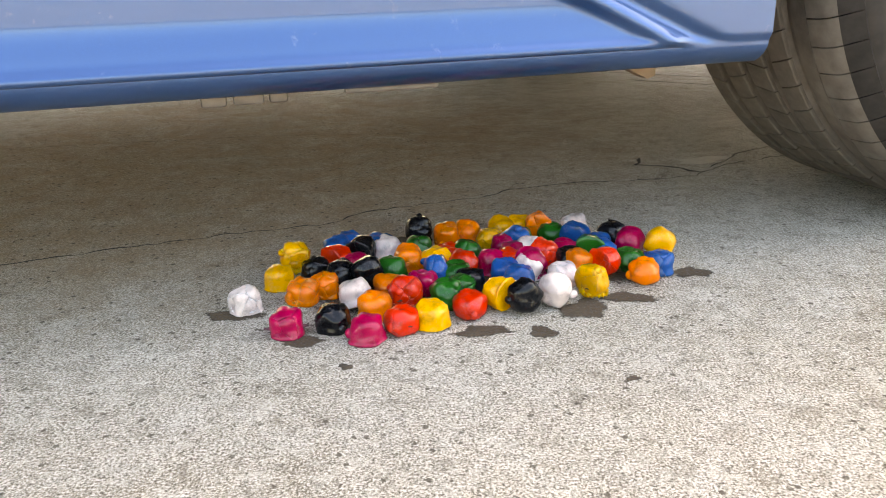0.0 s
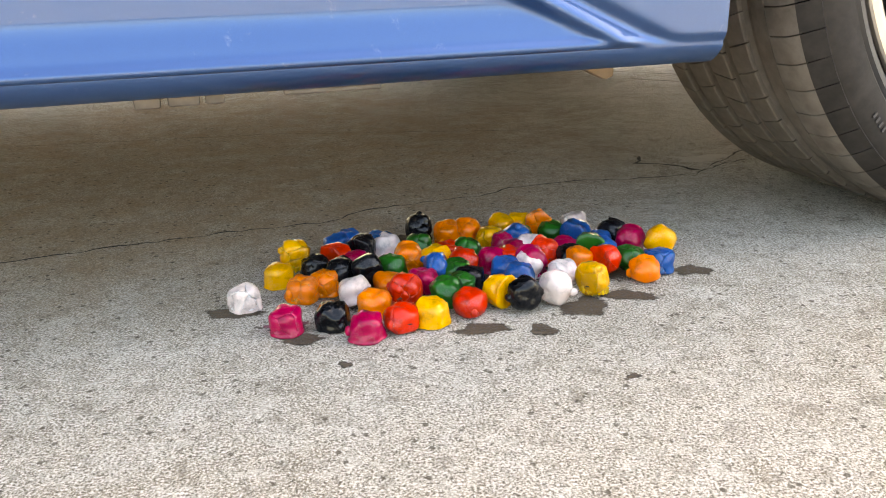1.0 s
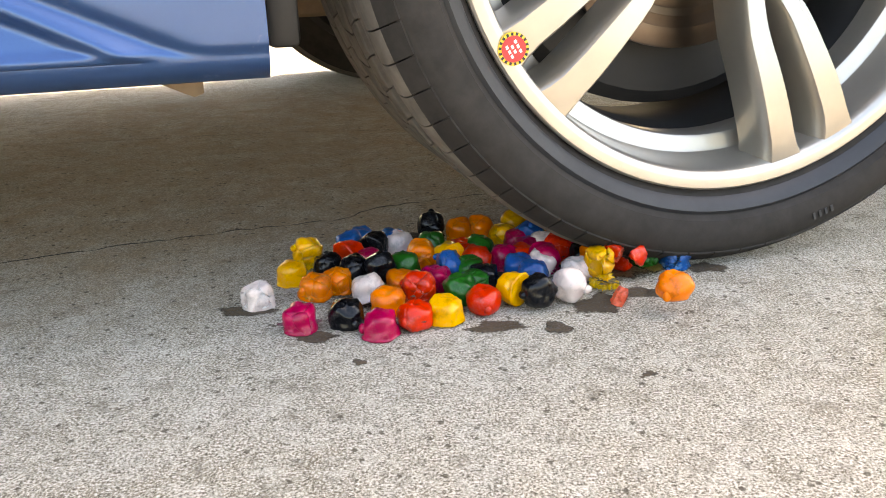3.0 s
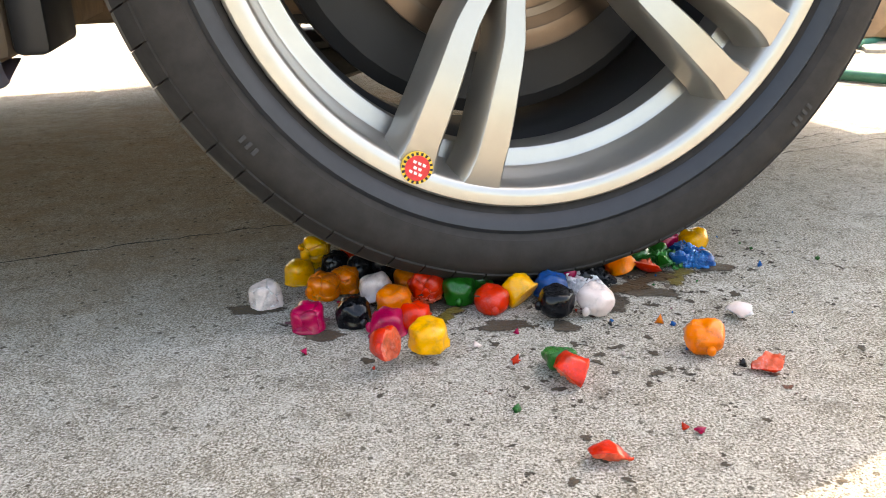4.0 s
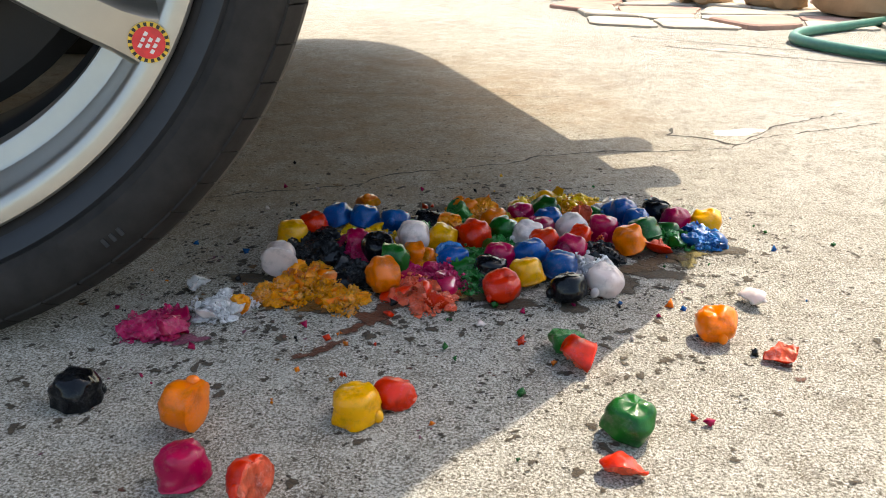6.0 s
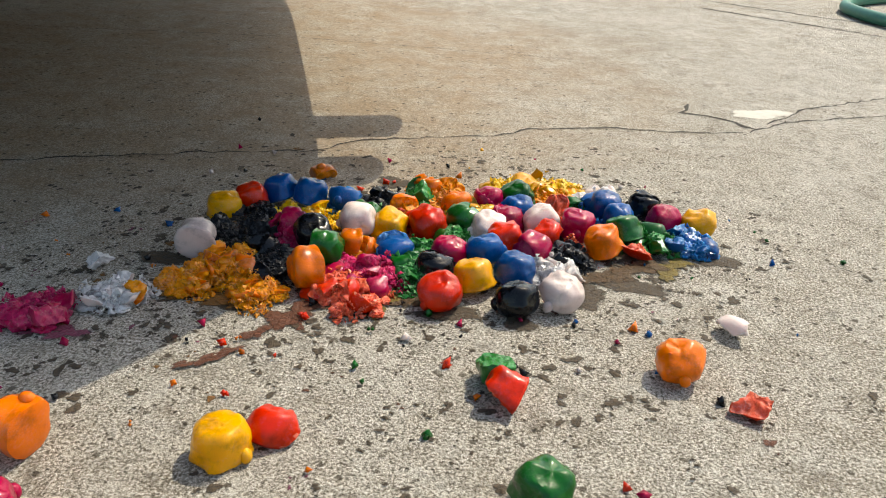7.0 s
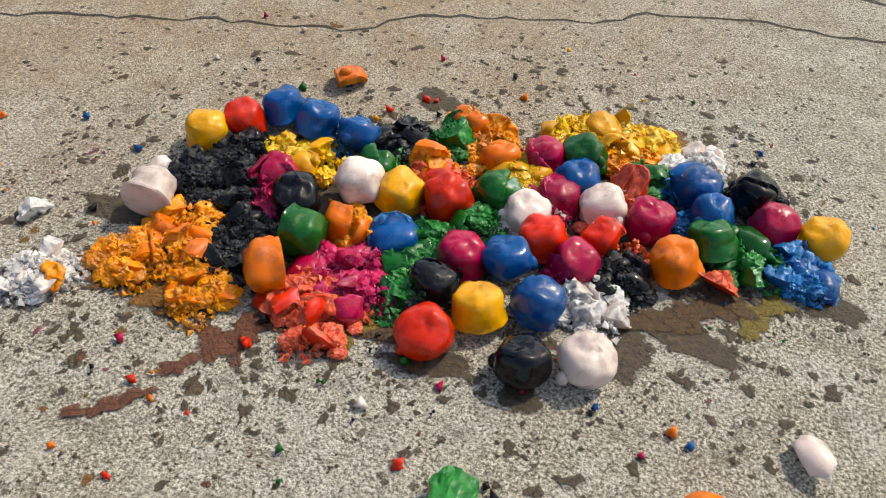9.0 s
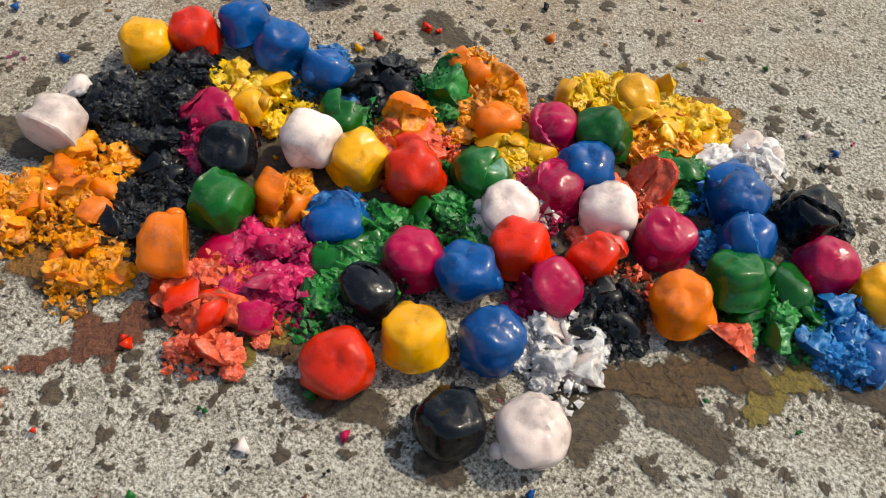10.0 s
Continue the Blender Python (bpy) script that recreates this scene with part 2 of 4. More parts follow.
STICKER_BLACK = plain("sticker_black", (0.015, 0.015, 0.015), 0.45, 0, 0.1, 200)
STICKER_WHITE = plain("sticker_white", (0.7, 0.62, 0.58), 0.45, 0, 0.1, 200)
HOSE = plain("green_hose_rubber", (0.035, 0.16, 0.105), 0.45, 0, 0.25, 60, 0.1)
ROCK = plain("brown_rock", (0.36, 0.22, 0.11), 0.85, 0, 0.5, 9, 0.8)
ROCK_GREY = plain("grey_rock", (0.42, 0.39, 0.33), 0.85, 0, 0.4, 12, 0.8)
FLAG = plain("flagstone", (0.40, 0.345, 0.27), 0.85, 0, 0.3, 14, 0.5)
FLAG_RED = plain("red_flagstone", (0.40, 0.24, 0.18), 0.85, 0, 0.3, 14, 0.5)
CRACK = plain("crack_soil", (0.035, 0.028, 0.02), 0.95, 0, 0.4, 200, 0.3)
PATCH = plain("pale_mortar", (0.50, 0.465, 0.40), 0.9, 0, 0.15, 120, 0.5)


# ---- mesh tools ----
def finish(bm, name, material, smooth=True, sharp=35):
    me = bpy.data.meshes.new(name)
    bmesh.ops.recalc_face_normals(bm, faces=bm.faces)
    if smooth:
        lim = radians(sharp)
        for f in bm.faces:
            f.smooth = True
        for e in bm.edges:
            if len(e.link_faces) == 2 and e.calc_face_angle(0) > lim:
                e.smooth = False
    bm.to_mesh(me)
    bm.free()
    me.materials.append(material)
    return me


def part(name, bm, material, parent=None, label="", smooth=True, sharp=35):
    ob = new(name, finish(bm, name, material, smooth, sharp))
    ob.parent = parent
    if label:
        tagged(ob, label)
    return ob


def lathe(bm, profile, steps=64, closed=False):
    """Revolve (y, r) pairs round the y axis."""
    rings = []
    for k in range(steps):
        a = 2 * math.pi * k / steps
        rings.append([bm.verts.new((r * math.cos(a), y, r * math.sin(a))) for y, r in profile])
    n = len(profile)
    for k in range(steps):
        p, q = rings[k], rings[(k + 1) % steps]
        for i in range(n if closed else n - 1):
            j = (i + 1) % n
            bm.faces.new((p[i], p[j], q[j], q[i]))
    return bm


def box(bm, x0, x1, y0, y1, z0, z1, bevel=0.0, m=None):
    r = bmesh.ops.create_cube(bm, size=1)
    vs = r["verts"]
    for v in vs:
        v.co = Vector(((x0 + x1) / 2 + v.co.x * (x1 - x0), (y0 + y1) / 2 + v.co.y * (y1 - y0), (z0 + z1) / 2 + v.co.z * (z1 - z0)))
    if bevel:
        es = list({e for v in vs for e in v.link_edges})
        vs = list({v for f in bmesh.ops.bevel(bm, geom=es, offset=bevel, segments=2, affect="EDGES", profile=0.5)["faces"] for v in f.verts} | {v for v in vs if v.is_valid})
    if m is not None:
        bmesh.ops.transform(bm, matrix=m, verts=vs)
    return vs


def tube(bm, pts, radius, sides=10, caps=True):
    """A round tube along points."""
    pts = [Vector(p) for p in pts]
    rings = []
    for i, p in enumerate(pts):
        d = (pts[min(i + 1, len(pts) - 1)] - pts[max(i - 1, 0)]).normalized()
        a = d.orthogonal() if abs(d.z) > 0.95 else d.cross(Vector((0, 0, 1))).normalized()
        a.normalize()
        b = d.cross(a)
        rings.append([bm.verts.new(p + radius * (math.cos(t) * a + math.sin(t) * b)) for t in (2 * math.pi * k / sides for k in range(sides))])
    for p, q in zip(rings, rings[1:]):
        for k in range(sides):
            bm.faces.new((p[k], p[(k + 1) % sides], q[(k + 1) % sides], q[k]))
    if caps:
        bm.faces.new(rings[0][::-1]), bm.faces.new(rings[-1])
    return bm


def smoothstep(a, b, x):
    t = min(1, max(0, (x - a) / (b - a)))
    return t * t * (3 - 2 * t)


# ---- the yard ----
def ground():
    bm = bmesh.new()
    steps = [0, 0.15, 0.3, 0.5, 0.8, 1.2, 1.8, 2.6, 4, 7, 12, 25, 60, 140]
    line = [-s for s in steps[:0:-1]] + steps
    rows = [[bm.verts.new((x, y + 0.8, 0)) for x in line] for y in line]
    for a, b in zip(rows, rows[1:]):
        for i in range(len(line) - 1):
            bm.faces.new((a[i], a[i + 1], b[i + 1], b[i]))
    ob = part("ground", bm, CONCRETE, smooth=False)
    return tagged(ob, "weathered grey yard concrete with sandy grain and brown stains", "ground", kind="structure")


def jagged(points, step=0.012, rough=0.006, seed=1):
    rnd = random.Random(seed)
    out = []
    for a, b in zip(points, points[1:]):
        a, b = Vector((*a, 0)), Vector((*b, 0))
        n = max(2, int((b - a).length / step))
        side = Vector((-(b - a).y, (b - a).x, 0)).normalized()
        for k in range(n):
            out.append(a.lerp(b, k / n) + side * rnd.uniform(-rough, rough))
    out.append(Vector((*points[-1], 0)))
    return out


def crack(points, width, seed):
    """A thin open crack, as a jagged strip of dark soil."""
    rnd = random.Random(seed)
    pts = jagged(points, 0.012, 0.0035, seed)
    bm = bmesh.new()
    rows = []
    for i, p in enumerate(pts):
        d = (pts[min(i + 1, len(pts) - 1)] - pts[max(i - 1, 0)]).normalized()
        s = Vector((-d.y, d.x, 0)) * width * rnd.uniform(0.25, 1.0) * (0.15 if i in (0, len(pts) - 1) else 1)
        rows.append((bm.verts.new(p + s + Vector((0, 0, 0.0006))), bm.verts.new(p - s + Vector((0, 0, 0.0006)))))
    for a, b in zip(rows, rows[1:]):
        bm.faces.new((a[0], a[1], b[1], b[0]))
    ob = part("crack", bm, CRACK, smooth=False)
    return tagged(ob, "thin jagged dark crack across the concrete", "crack", kind="structure")


def blob_outline(cx, cy, rx, ry, seed, wob=0.35, n=22, turn=0.0):
    rnd = random.Random(seed)
    ph = [rnd.uniform(0, 6.28) for _ in range(4)]
    out = []
    for k in range(n):
        a = 2 * math.pi * k / n
        r = 1 + wob * (0.5 * math.sin(2 * a + ph[0]) + 0.4 * math.sin(3 * a + ph[1]) + 0.3 * math.sin(5 * a + ph[2]) + 0.2 * math.sin(8 * a + ph[3]))
        x, y = rx * r * math.cos(a), ry * r * math.sin(a)
        out.append((cx + x * math.cos(turn) - y * math.sin(turn), cy + x * math.sin(turn) + y * math.cos(turn)))
    return out


def puddle(cx, cy, rx, ry, seed, label="small dark wet stain on the concrete", turn=0.0, material=None):
    bm = bmesh.new()
    c = bm.verts.new((cx, cy, 0.0012))
    ring = [bm.verts.new((x, y, 0.0004)) for x, y in blob_outline(cx, cy, rx, ry, seed, turn=turn)]
    for a, b in zip(ring, ring[1:] + ring[:1]):
        bm.faces.new((c, a, b))
    ob = part("wet_stain", bm, material or WET, smooth=True)
    return tagged(ob, label, "stain", group="wet stains")


def rock(name, x, y, size, material, seed, label):
    rnd = random.Random(seed)
    bm = bmesh.new()
    bmesh.ops.create_icosphere(bm, subdivisions=3, radius=1)
    off = Vector((rnd.uniform(-9, 9), rnd.uniform(-9, 9), seed))
    for v in bm.verts:
        d = v.co.normalized()
        k = 1 + 0.45 * noise.noise(d * 1.1 + off) + 0.14 * noise.noise(d * 3.1 + off)
        v.co = Vector((d.x * size[0] * k, d.y * size[1] * k, max(-0.35, d.z) * size[2] * k))
    low = min(v.co.z for v in bm.verts)
    bmesh.ops.translate(bm, vec=(0, 0, -low), verts=bm.verts)
    ob = part(name, bm, material, smooth=True, sharp=28)
    ob.matrix_world = pose(x, y, 0, 0, 0, rnd.uniform(0, 360))
    return tagged(ob, label, "rock", group="border rocks")


def paving():
    """Irregular flat stones laid in sand, at the yard's far edge."""
    rnd = random.Random(5)
    top = new("stone_paving")
    tagged(top, "irregular flat stones laid as crazy paving", "paving", kind="structure")
    nx, ny, sx, sy = 14, 5, 0.21, 0.17
    x0, y0 = 0.42, 2.42
    pt = {(i, j): (x0 + i * sx + rnd.uniform(-0.06, 0.06), y0 + j * sy - 0.06 * i * 0.5 + rnd.uniform(-0.05, 0.05)) for i in range(nx + 1) for j in range(ny + 1)}
    for i in range(nx):
        for j in range(ny):
            q = [Vector((*pt[k], 0)) for k in ((i, j), (i + 1, j), (i + 1, j + 1), (i, j + 1))]
            c = sum(q, Vector()) / 4
            h = rnd.uniform(0.006, 0.016)
            bm = bmesh.new()
            outline = []
            for a, b in zip(q, q[1:] + q[:1]):
                for f in (0.12, 0.5, 0.88):
                    p = a.lerp(b, f)
                    outline.append(c + (p - c) * (0.93 if f != 0.5 else rnd.uniform(0.86, 0.95)))
            lo = [bm.verts.new((p.x, p.y, 0)) for p in outline]
            mid = [bm.verts.new((p.x, p.y, h * 0.75)) for p in outline]
            hi = [bm.verts.new((c.x + (p.x - c.x) * 0.94, c.y + (p.y - c.y) * 0.94, h)) for p in outline]
            n = len(outline)
            for a, b in ((lo, mid), (mid, hi)):
                for k in range(n):
                    bm.faces.new((a[k], a[(k + 1) % n], b[(k + 1) % n], b[k]))
            bm.faces.new(hi)
            part("flagstone", bm, FLAG_RED if rnd.random() < 0.3 else FLAG, top, smooth=False)


def garden_hose():
    ctrl = [(1.75, 2.75), (1.42, 2.56), (1.14, 2.36), (0.96, 2.23), (0.885, 2.13), (0.872, 2.05), (0.90, 1.94), (0.97, 1.82), (1.12, 1.70), (1.40, 1.58), (1.80, 1.50)]
    pts = []
    for i in range(1, len(ctrl) - 2):
        p = [Vector((*c, 0.014)) for c in ctrl[i - 1:i + 3]]
        for k in range(8):
            t = k / 8
            pts.append(0.5 * ((2 * p[1]) + (p[2] - p[0]) * t + (2 * p[0] - 5 * p[1] + 4 * p[2] - p[3]) * t * t + (3 * p[1] - p[0] - 3 * p[2] + p[3]) * t ** 3))
    bm = bmesh.new()
    tube(bm, pts, 0.013, 12)
    tagged(part("garden_hose", bm, HOSE), "green rubber garden hose lying in a bend on the concrete", "hose")


ground()
MAIN = [(-0.95, 0.72), (-0.62, 0.80), (-0.375, 0.877), (-0.283, 0.915), (-0.164, 0.957), (-0.055, 0.985), (-0.026, 1.020), (0.052, 1.053), (0.134, 1.079), (0.164, 1.106), (0.252, 1.131), (0.338, 1.133), (0.416, 1.151), (0.478, 1.205), (0.70, 1.30), (1.1, 1.42)]
crack(MAIN, 0.0017, 3)
crack([(0.43, 1.165), (0.40, 1.20), (0.355, 1.215), (0.37, 1.26)], 0.0045, 8)
crack([(0.45, 1.19), (0.52, 1.27), (0.66, 1.36)], 0.002, 12)
crack([(-1.2, 1.42), (-0.6, 1.46), (-0.2, 1.50), (0.25, 1.47)], 0.0011, 15)
crack([(0.55, 2.05), (0.85, 1.84), (1.2, 1.66), (1.7, 1.45)], 0.006, 21)
crack([(0.50, 2.22), (0.80, 2.02), (1.1, 1.88)], 0.005, 23)
tagged(puddle(0.455, 1.235, 0.04, 0.018, 31, "pale flaking mortar patch beside the crack", 0.2, PATCH), category="patch")
paving()
garden_hose()
rock("rock", 1.33, 2.62, (0.17, 0.12, 0.15), ROCK, 3, "rough brown boulder at the edge of the paving")
rock("rock", 1.12, 2.86, (0.10, 0.08, 0.10), ROCK, 4, "rough brown boulder at the edge of the paving")
rock("rock", 0.93, 3.02, (0.13, 0.09, 0.10), ROCK, 7, "rough brown boulder at the edge of the paving")
rock("rock", 0.72, 3.20, (0.10, 0.08, 0.09), ROCK_GREY, 9, "rough grey boulder at the edge of the paving")
rock("rock", 1.68, 2.50, (0.19, 0.13, 0.17), ROCK, 11, "rough brown boulder at the edge of the paving")
rock("rock", 2.05, 2.35, (0.17, 0.13, 0.14), ROCK_GREY, 13, "rough grey boulder at the edge of the paving")
rock("rock", 0.50, 3.30, (0.12, 0.08, 0.08), ROCK, 14, "rough brown boulder at the edge of the paving")
# wet stains under and before the sweets
puddle(-0.110, 0.735, 0.024, 0.012, 41)
puddle(-0.045, 0.682, 0.022, 0.010, 42)
puddle(0.188, 0.727, 0.022, 0.022, 43)
puddle(0.230, 0.748, 0.024, 0.013, 44)
puddle(0.303, 0.802, 0.017, 0.015, 45)
puddle(0.100, 0.690, 0.026, 0.010, 46)
puddle(0.147, 0.685, 0.010, 0.014, 47)
puddle(-0.005, 0.637, 0.006, 0.005, 48)
puddle(0.200, 0.606, 0.006, 0.004, 49)
puddle(0.035, 0.915, 0.020, 0.014, 50)
puddle(0.075, 0.800, 0.150, 0.062, 52, "dark wet concrete under the heap of sweets", 0.22)
puddle(0.205, 0.835, 0.075, 0.048, 53, "dark wet concrete under the heap of sweets", 0.3)


# ---- the car ----
# Its own axes: x towards its rear, y away from the near side, z up; the near rear wheel's foot is the origin.
SLOPE = math.degrees(math.atan(0.29))
ALONG = Vector((math.cos(radians(SLOPE)), math.sin(radians(SLOPE)), 0))
ACROSS = Vector((-ALONG.y, ALONG.x, 0))
FOOT = Vector((0, 0.724, 0))
WIDTH, BASE, HUB, ARCH = 1.62, -2.55, 0.329, 0.402
# seconds, way along the car's line, lift by what lies under the tyre, drift across
TRIP = [(0.0, 0.778, 0, 0), (0.5, 0.774, 0, 0), (1.0, 0.731, 0, 0), (1.5, 0.648, 0, 0), (2.0, 0.537, 0.001, 0), (2.5, 0.430, 0.002, -0.004), (2.7, 0.389, 0.005, -0.004),
        (3.3, 0.288, 0.012, -0.002), (3.8, 0.192, 0.015, -0.002), (4.5, 0.040, 0.006, -0.012), (5.2, -0.138, 0.0, -0.022), (5.8, -0.310, 0, -0.021), (6.3, -0.460, 0, -0.020),
        (6.5, -0.515, 0, -0.020), (7.0, -0.683, 0, -0.020), (7.5, -0.893, 0, -0.020), (8.0, -1.11, 0, -0.020), (9.0, -1.49, 0, -0.020), (10.0, -1.92, 0, -0.020)]


def stand(t):
    return float(np.interp(t, [r[0] for r in TRIP], [r[1] for r in TRIP]))


def wheel_parts(wheel, near=True):
    """Tyre, rim with five twin spokes, brake disc. The axle is y; the outer face is at y = 0."""
    R = 0.340
    bm = bmesh.new()
    prof = [(0.014, 0.262), (0.004, 0.270), (-0.003, 0.279), (-0.006, 0.287), (-0.012, 0.292), (-0.015, 0.302), (-0.013, 0.315), (-0.008, 0.323), (-0.001, 0.3275)]
    prof += [(0.048, R - 0.007), (0.0495, R - 0.0005)]
    for g in (0.080, 0.124, 0.170, 0.214):
        prof += [(g - 0.0062, R - 0.0045), (g - 0.0052, R - 0.010), (g + 0.0052, R - 0.010), (g + 0.0062, R - 0.0045)]
    prof += [(0.246, R - 0.0045), (0.268, 0.328), (0.280, 0.308), (0.283, 0.290), (0.270, 0.262), (0.10, 0.257)]
    lathe(bm, prof, 120, closed=True)
    tyre = part("tyre", bm, RUBBER, wheel, "worn black rubber tyre with grooved, dusty tread", sharp=30)
    tyre.data.materials.append(TREAD)
    for f in tyre.data.polygons:
        if 0.040 < f.center.y < 0.262 and math.hypot(f.center.x, f.center.z) > 0.32:
            f.material_index = 1
    # shoulder blocks, parted by curved slits
    bm = bmesh.new()
    n = 74
    for k in range(n):
        a0, a1 = 2 * math.pi * (k + 0.025) / n, 2 * math.pi * (k + 0.975) / n
        cols = []
        for f in np.linspace(0, 1, 7):
            y = -0.009 + 0.0565 * f
            r = 0.3240 + (R - 0.3240) * math.sin(min(1, f * 1.7) * math.pi / 2)
            tw = 0.018 * math.sin(f * 1.6)
            col = []
            for a in (a0 + tw, (a0 + a1) / 2 + tw, a1 + tw):
                col.append((bm.verts.new((r * math.cos(a), y, r * math.sin(a))), bm.verts.new(((r - 0.008) * math.cos(a), y + 0.004, (r - 0.008) * math.sin(a)))))
            cols.append(col)
        for c, d in zip(cols, cols[1:]):
            for i in range(2):
                bm.faces.new((c[i][0], c[i + 1][0], d[i + 1][0], d[i][0]))
            bm.faces.new((c[0][0], d[0][0], d[0][1], c[0][1]))
            bm.faces.new((c[2][0], c[2][1], d[2][1], d[2][0]))
        for c in (cols[0], cols[-1]):
            for i in range(2):
                bm.faces.new((c[i][0], c[i + 1][0], c[i + 1][1], c[i][1]))
    shoulder = part("shoulder_tread", bm, RUBBER, tyre, sharp=40)
    shoulder.data.materials.append(TREAD)
    for f in shoulder.data.polygons:
        f.material_index = 1 if f.center.y > 0.008 else 0
    # tread blocks of the middle ribs, parted by slanting slits
    n = 66
    for y0, y1, slant in ((0.0868, 0.1172, 0.020), (0.1308, 0.1632, -0.014), (0.1768, 0.2072, 0.014), (0.2208, 0.2460, -0.020)):
        bm = bmesh.new()
        for i in range(5):
            a = 2 * math.pi / n * (0.03 + 0.94 * i / 4)
            rows = []
            for y, r, tw in ((y0, R - 0.006, 0), (y0, R - 0.0012, 0), (y0 + 0.0012, R, 0), ((y0 + y1) / 2, R + 0.0004, slant * 0.6), (y1 - 0.0012, R, slant), (y1, R - 0.0012, slant), (y1, R - 0.006, slant)):
                rows.append(bm.verts.new((r * math.cos(a + tw), y, r * math.sin(a + tw))))
        bm.verts.ensure_lookup_table()
        vs = [bm.verts[7 * i:7 * i + 7] for i in range(5)]
        for p, q in zip(vs, vs[1:]):
            for i in range(6):
                bm.faces.new((p[i], p[i + 1], q[i + 1], q[i]))
        bm.faces.new(vs[0]), bm.faces.new(vs[-1])
        block = finish(bm, "tread_block", TREAD, True, 40)
        for k in range(n):
            o = new("tread_block", block)
            o.parent = tyre
            o.matrix_basis = Matrix.Rotation(-2 * math.pi * (k + (0.5 if slant > 0 else 0)) / n, 4, "Y")
    # raised line and lettering-size marks on the sidewall
    bm = bmesh.new()
    lathe(bm, [(0.001, 0.2725), (-0.0045, 0.2765), (-0.0085, 0.2840), (-0.0065, 0.2875)], 120)
    part("rim_guard", bm, RUBBER_BAND, tyre)
    rnd = random.Random(2)
    bm = bmesh.new()
    box(bm, -0.0014, 0.0014, -0.0005, 0.0005, -0.003, 0.003)
    mark = finish(bm, "sidewall_mark", RUBBER_BAND, False)
    for start in (10, 118, 235, 335):
        for k in range(rnd.randint(3, 5)):
            o = new("sidewall_mark", mark)
            o.parent = tyre
            o.matrix_basis = Matrix.Rotation(-radians(start + 1.2 * k), 4, "Y") @ pose(0.309, -0.0148, 0, 0, 0, -6) @ pose(0, 0, 0, 0, 90, 0)

    rim = new("rim")
    rim.parent = wheel
    tagged(rim, "silver alloy rim with five twin spokes")
    bm = bmesh.new()
    lathe(bm, [(0.016, 0.2600), (0.006, 0.2668), (0.002, 0.2664), (0.0002, 0.2645), (0.0005, 0.2575), (0.0022, 0.2520), (0.005, 0.2498), (0.012, 0.2482), (0.030, 0.2452), (0.044, 0.2428),
               (0.0475, 0.2412), (0.049, 0.2385), (0.050, 0.2290), (0.0515, 0.2262), (0.056, 0.2250), (0.080, 0.2250), (0.080, 0.2570)], 120)
    part("rim_barrel", bm, SILVER, rim)
    bm = bmesh.new()
    lathe(bm, [(0.081, 0.228), (0.10, 0.220), (0.20, 0.222), (0.235, 0.246), (0.235, 0.262)], 96)
    part("inner_barrel", bm, DARK, rim)
    for k in range(5):
        mid = radians(-92.4 + 72 * k)
        for side in (-1, 1):
            bm = bmesh.new()
            rings = []
            for f in np.linspace(0, 1, 15):
                r = 0.062 + (0.2585 - 0.062) * f
                w = 0.0105 + 0.0048 * smoothstep(0.1, 0.9, f) + 0.0075 * max(0, (f - 0.84) / 0.16) ** 2
                front = 0.030 - 0.026 * smoothstep(0.0, 0.95, f) - 0.006 * math.sin(math.pi * f)
                back = front + 0.036 + 0.008 * (1 - f)
                em, et = Vector((math.cos(mid), 0, math.sin(mid))), Vector((-math.sin(mid), 0, math.cos(mid)))
                lat = 0.0085 + 0.0130 * smoothstep(0.05, 0.42, f) + 0.0085 * smoothstep(0.25, 1.0, f)
                c = em * math.sqrt(r * r - lat * lat) + et * side * lat
                rings.append([bm.verts.new(c + et * s * w + Vector((0, y, 0))) for s, y in ((-1.35, back), (-1.12, front + 0.014), (-0.90, front + 0.0022), (-0.78, front), (0.78, front), (0.90, front + 0.0022), (1.12, front + 0.014), (1.35, back))])
            for p, q in zip(rings, rings[1:]):
                for i in range(8):
                    bm.faces.new((p[i], p[(i + 1) % 8], q[(i + 1) % 8], q[i]))
            bm.faces.new(rings[0]), bm.faces.new(rings[-1][::-1])
            part("spoke", bm, ALLOY, rim, sharp=40)
    bm = bmesh.new()
    lathe(bm, [(0.020, 0.002), (0.020, 0.030), (0.024, 0.036), (0.026, 0.060), (0.034, 0.082), (0.075, 0.086), (0.080, 0.03)], 48)
    part("hub", bm, ALLOY, rim)
    bm = bmesh.new()
    lathe(bm, [(0.104, 0.060), (0.098, 0.075), (0.086, 0.080), (0.086, 0.100), (0.100, 0.104), (0.0997, 0.112), (0.1003, 0.113), (0.0997, 0.120), (0.1003, 0.121), (0.0997, 0.130), (0.1003, 0.131), (0.0998, 0.138), (0.1002, 0.139), (0.100, 0.148), (0.101, 0.150), (0.108, 0.150), (0.109, 0.148), (0.109, 0.06)], 72)
    part("brake_disc", bm, DISC, wheel, "worn bronze-tinted steel brake disc")
    bm = bmesh.new()
    lathe(bm, [(0.125, 0.02), (0.125, 0.195), (0.135, 0.208), (0.17, 0.208), (0.17, 0.02)], 48)
    part("dust_shield", bm, DARK, wheel)
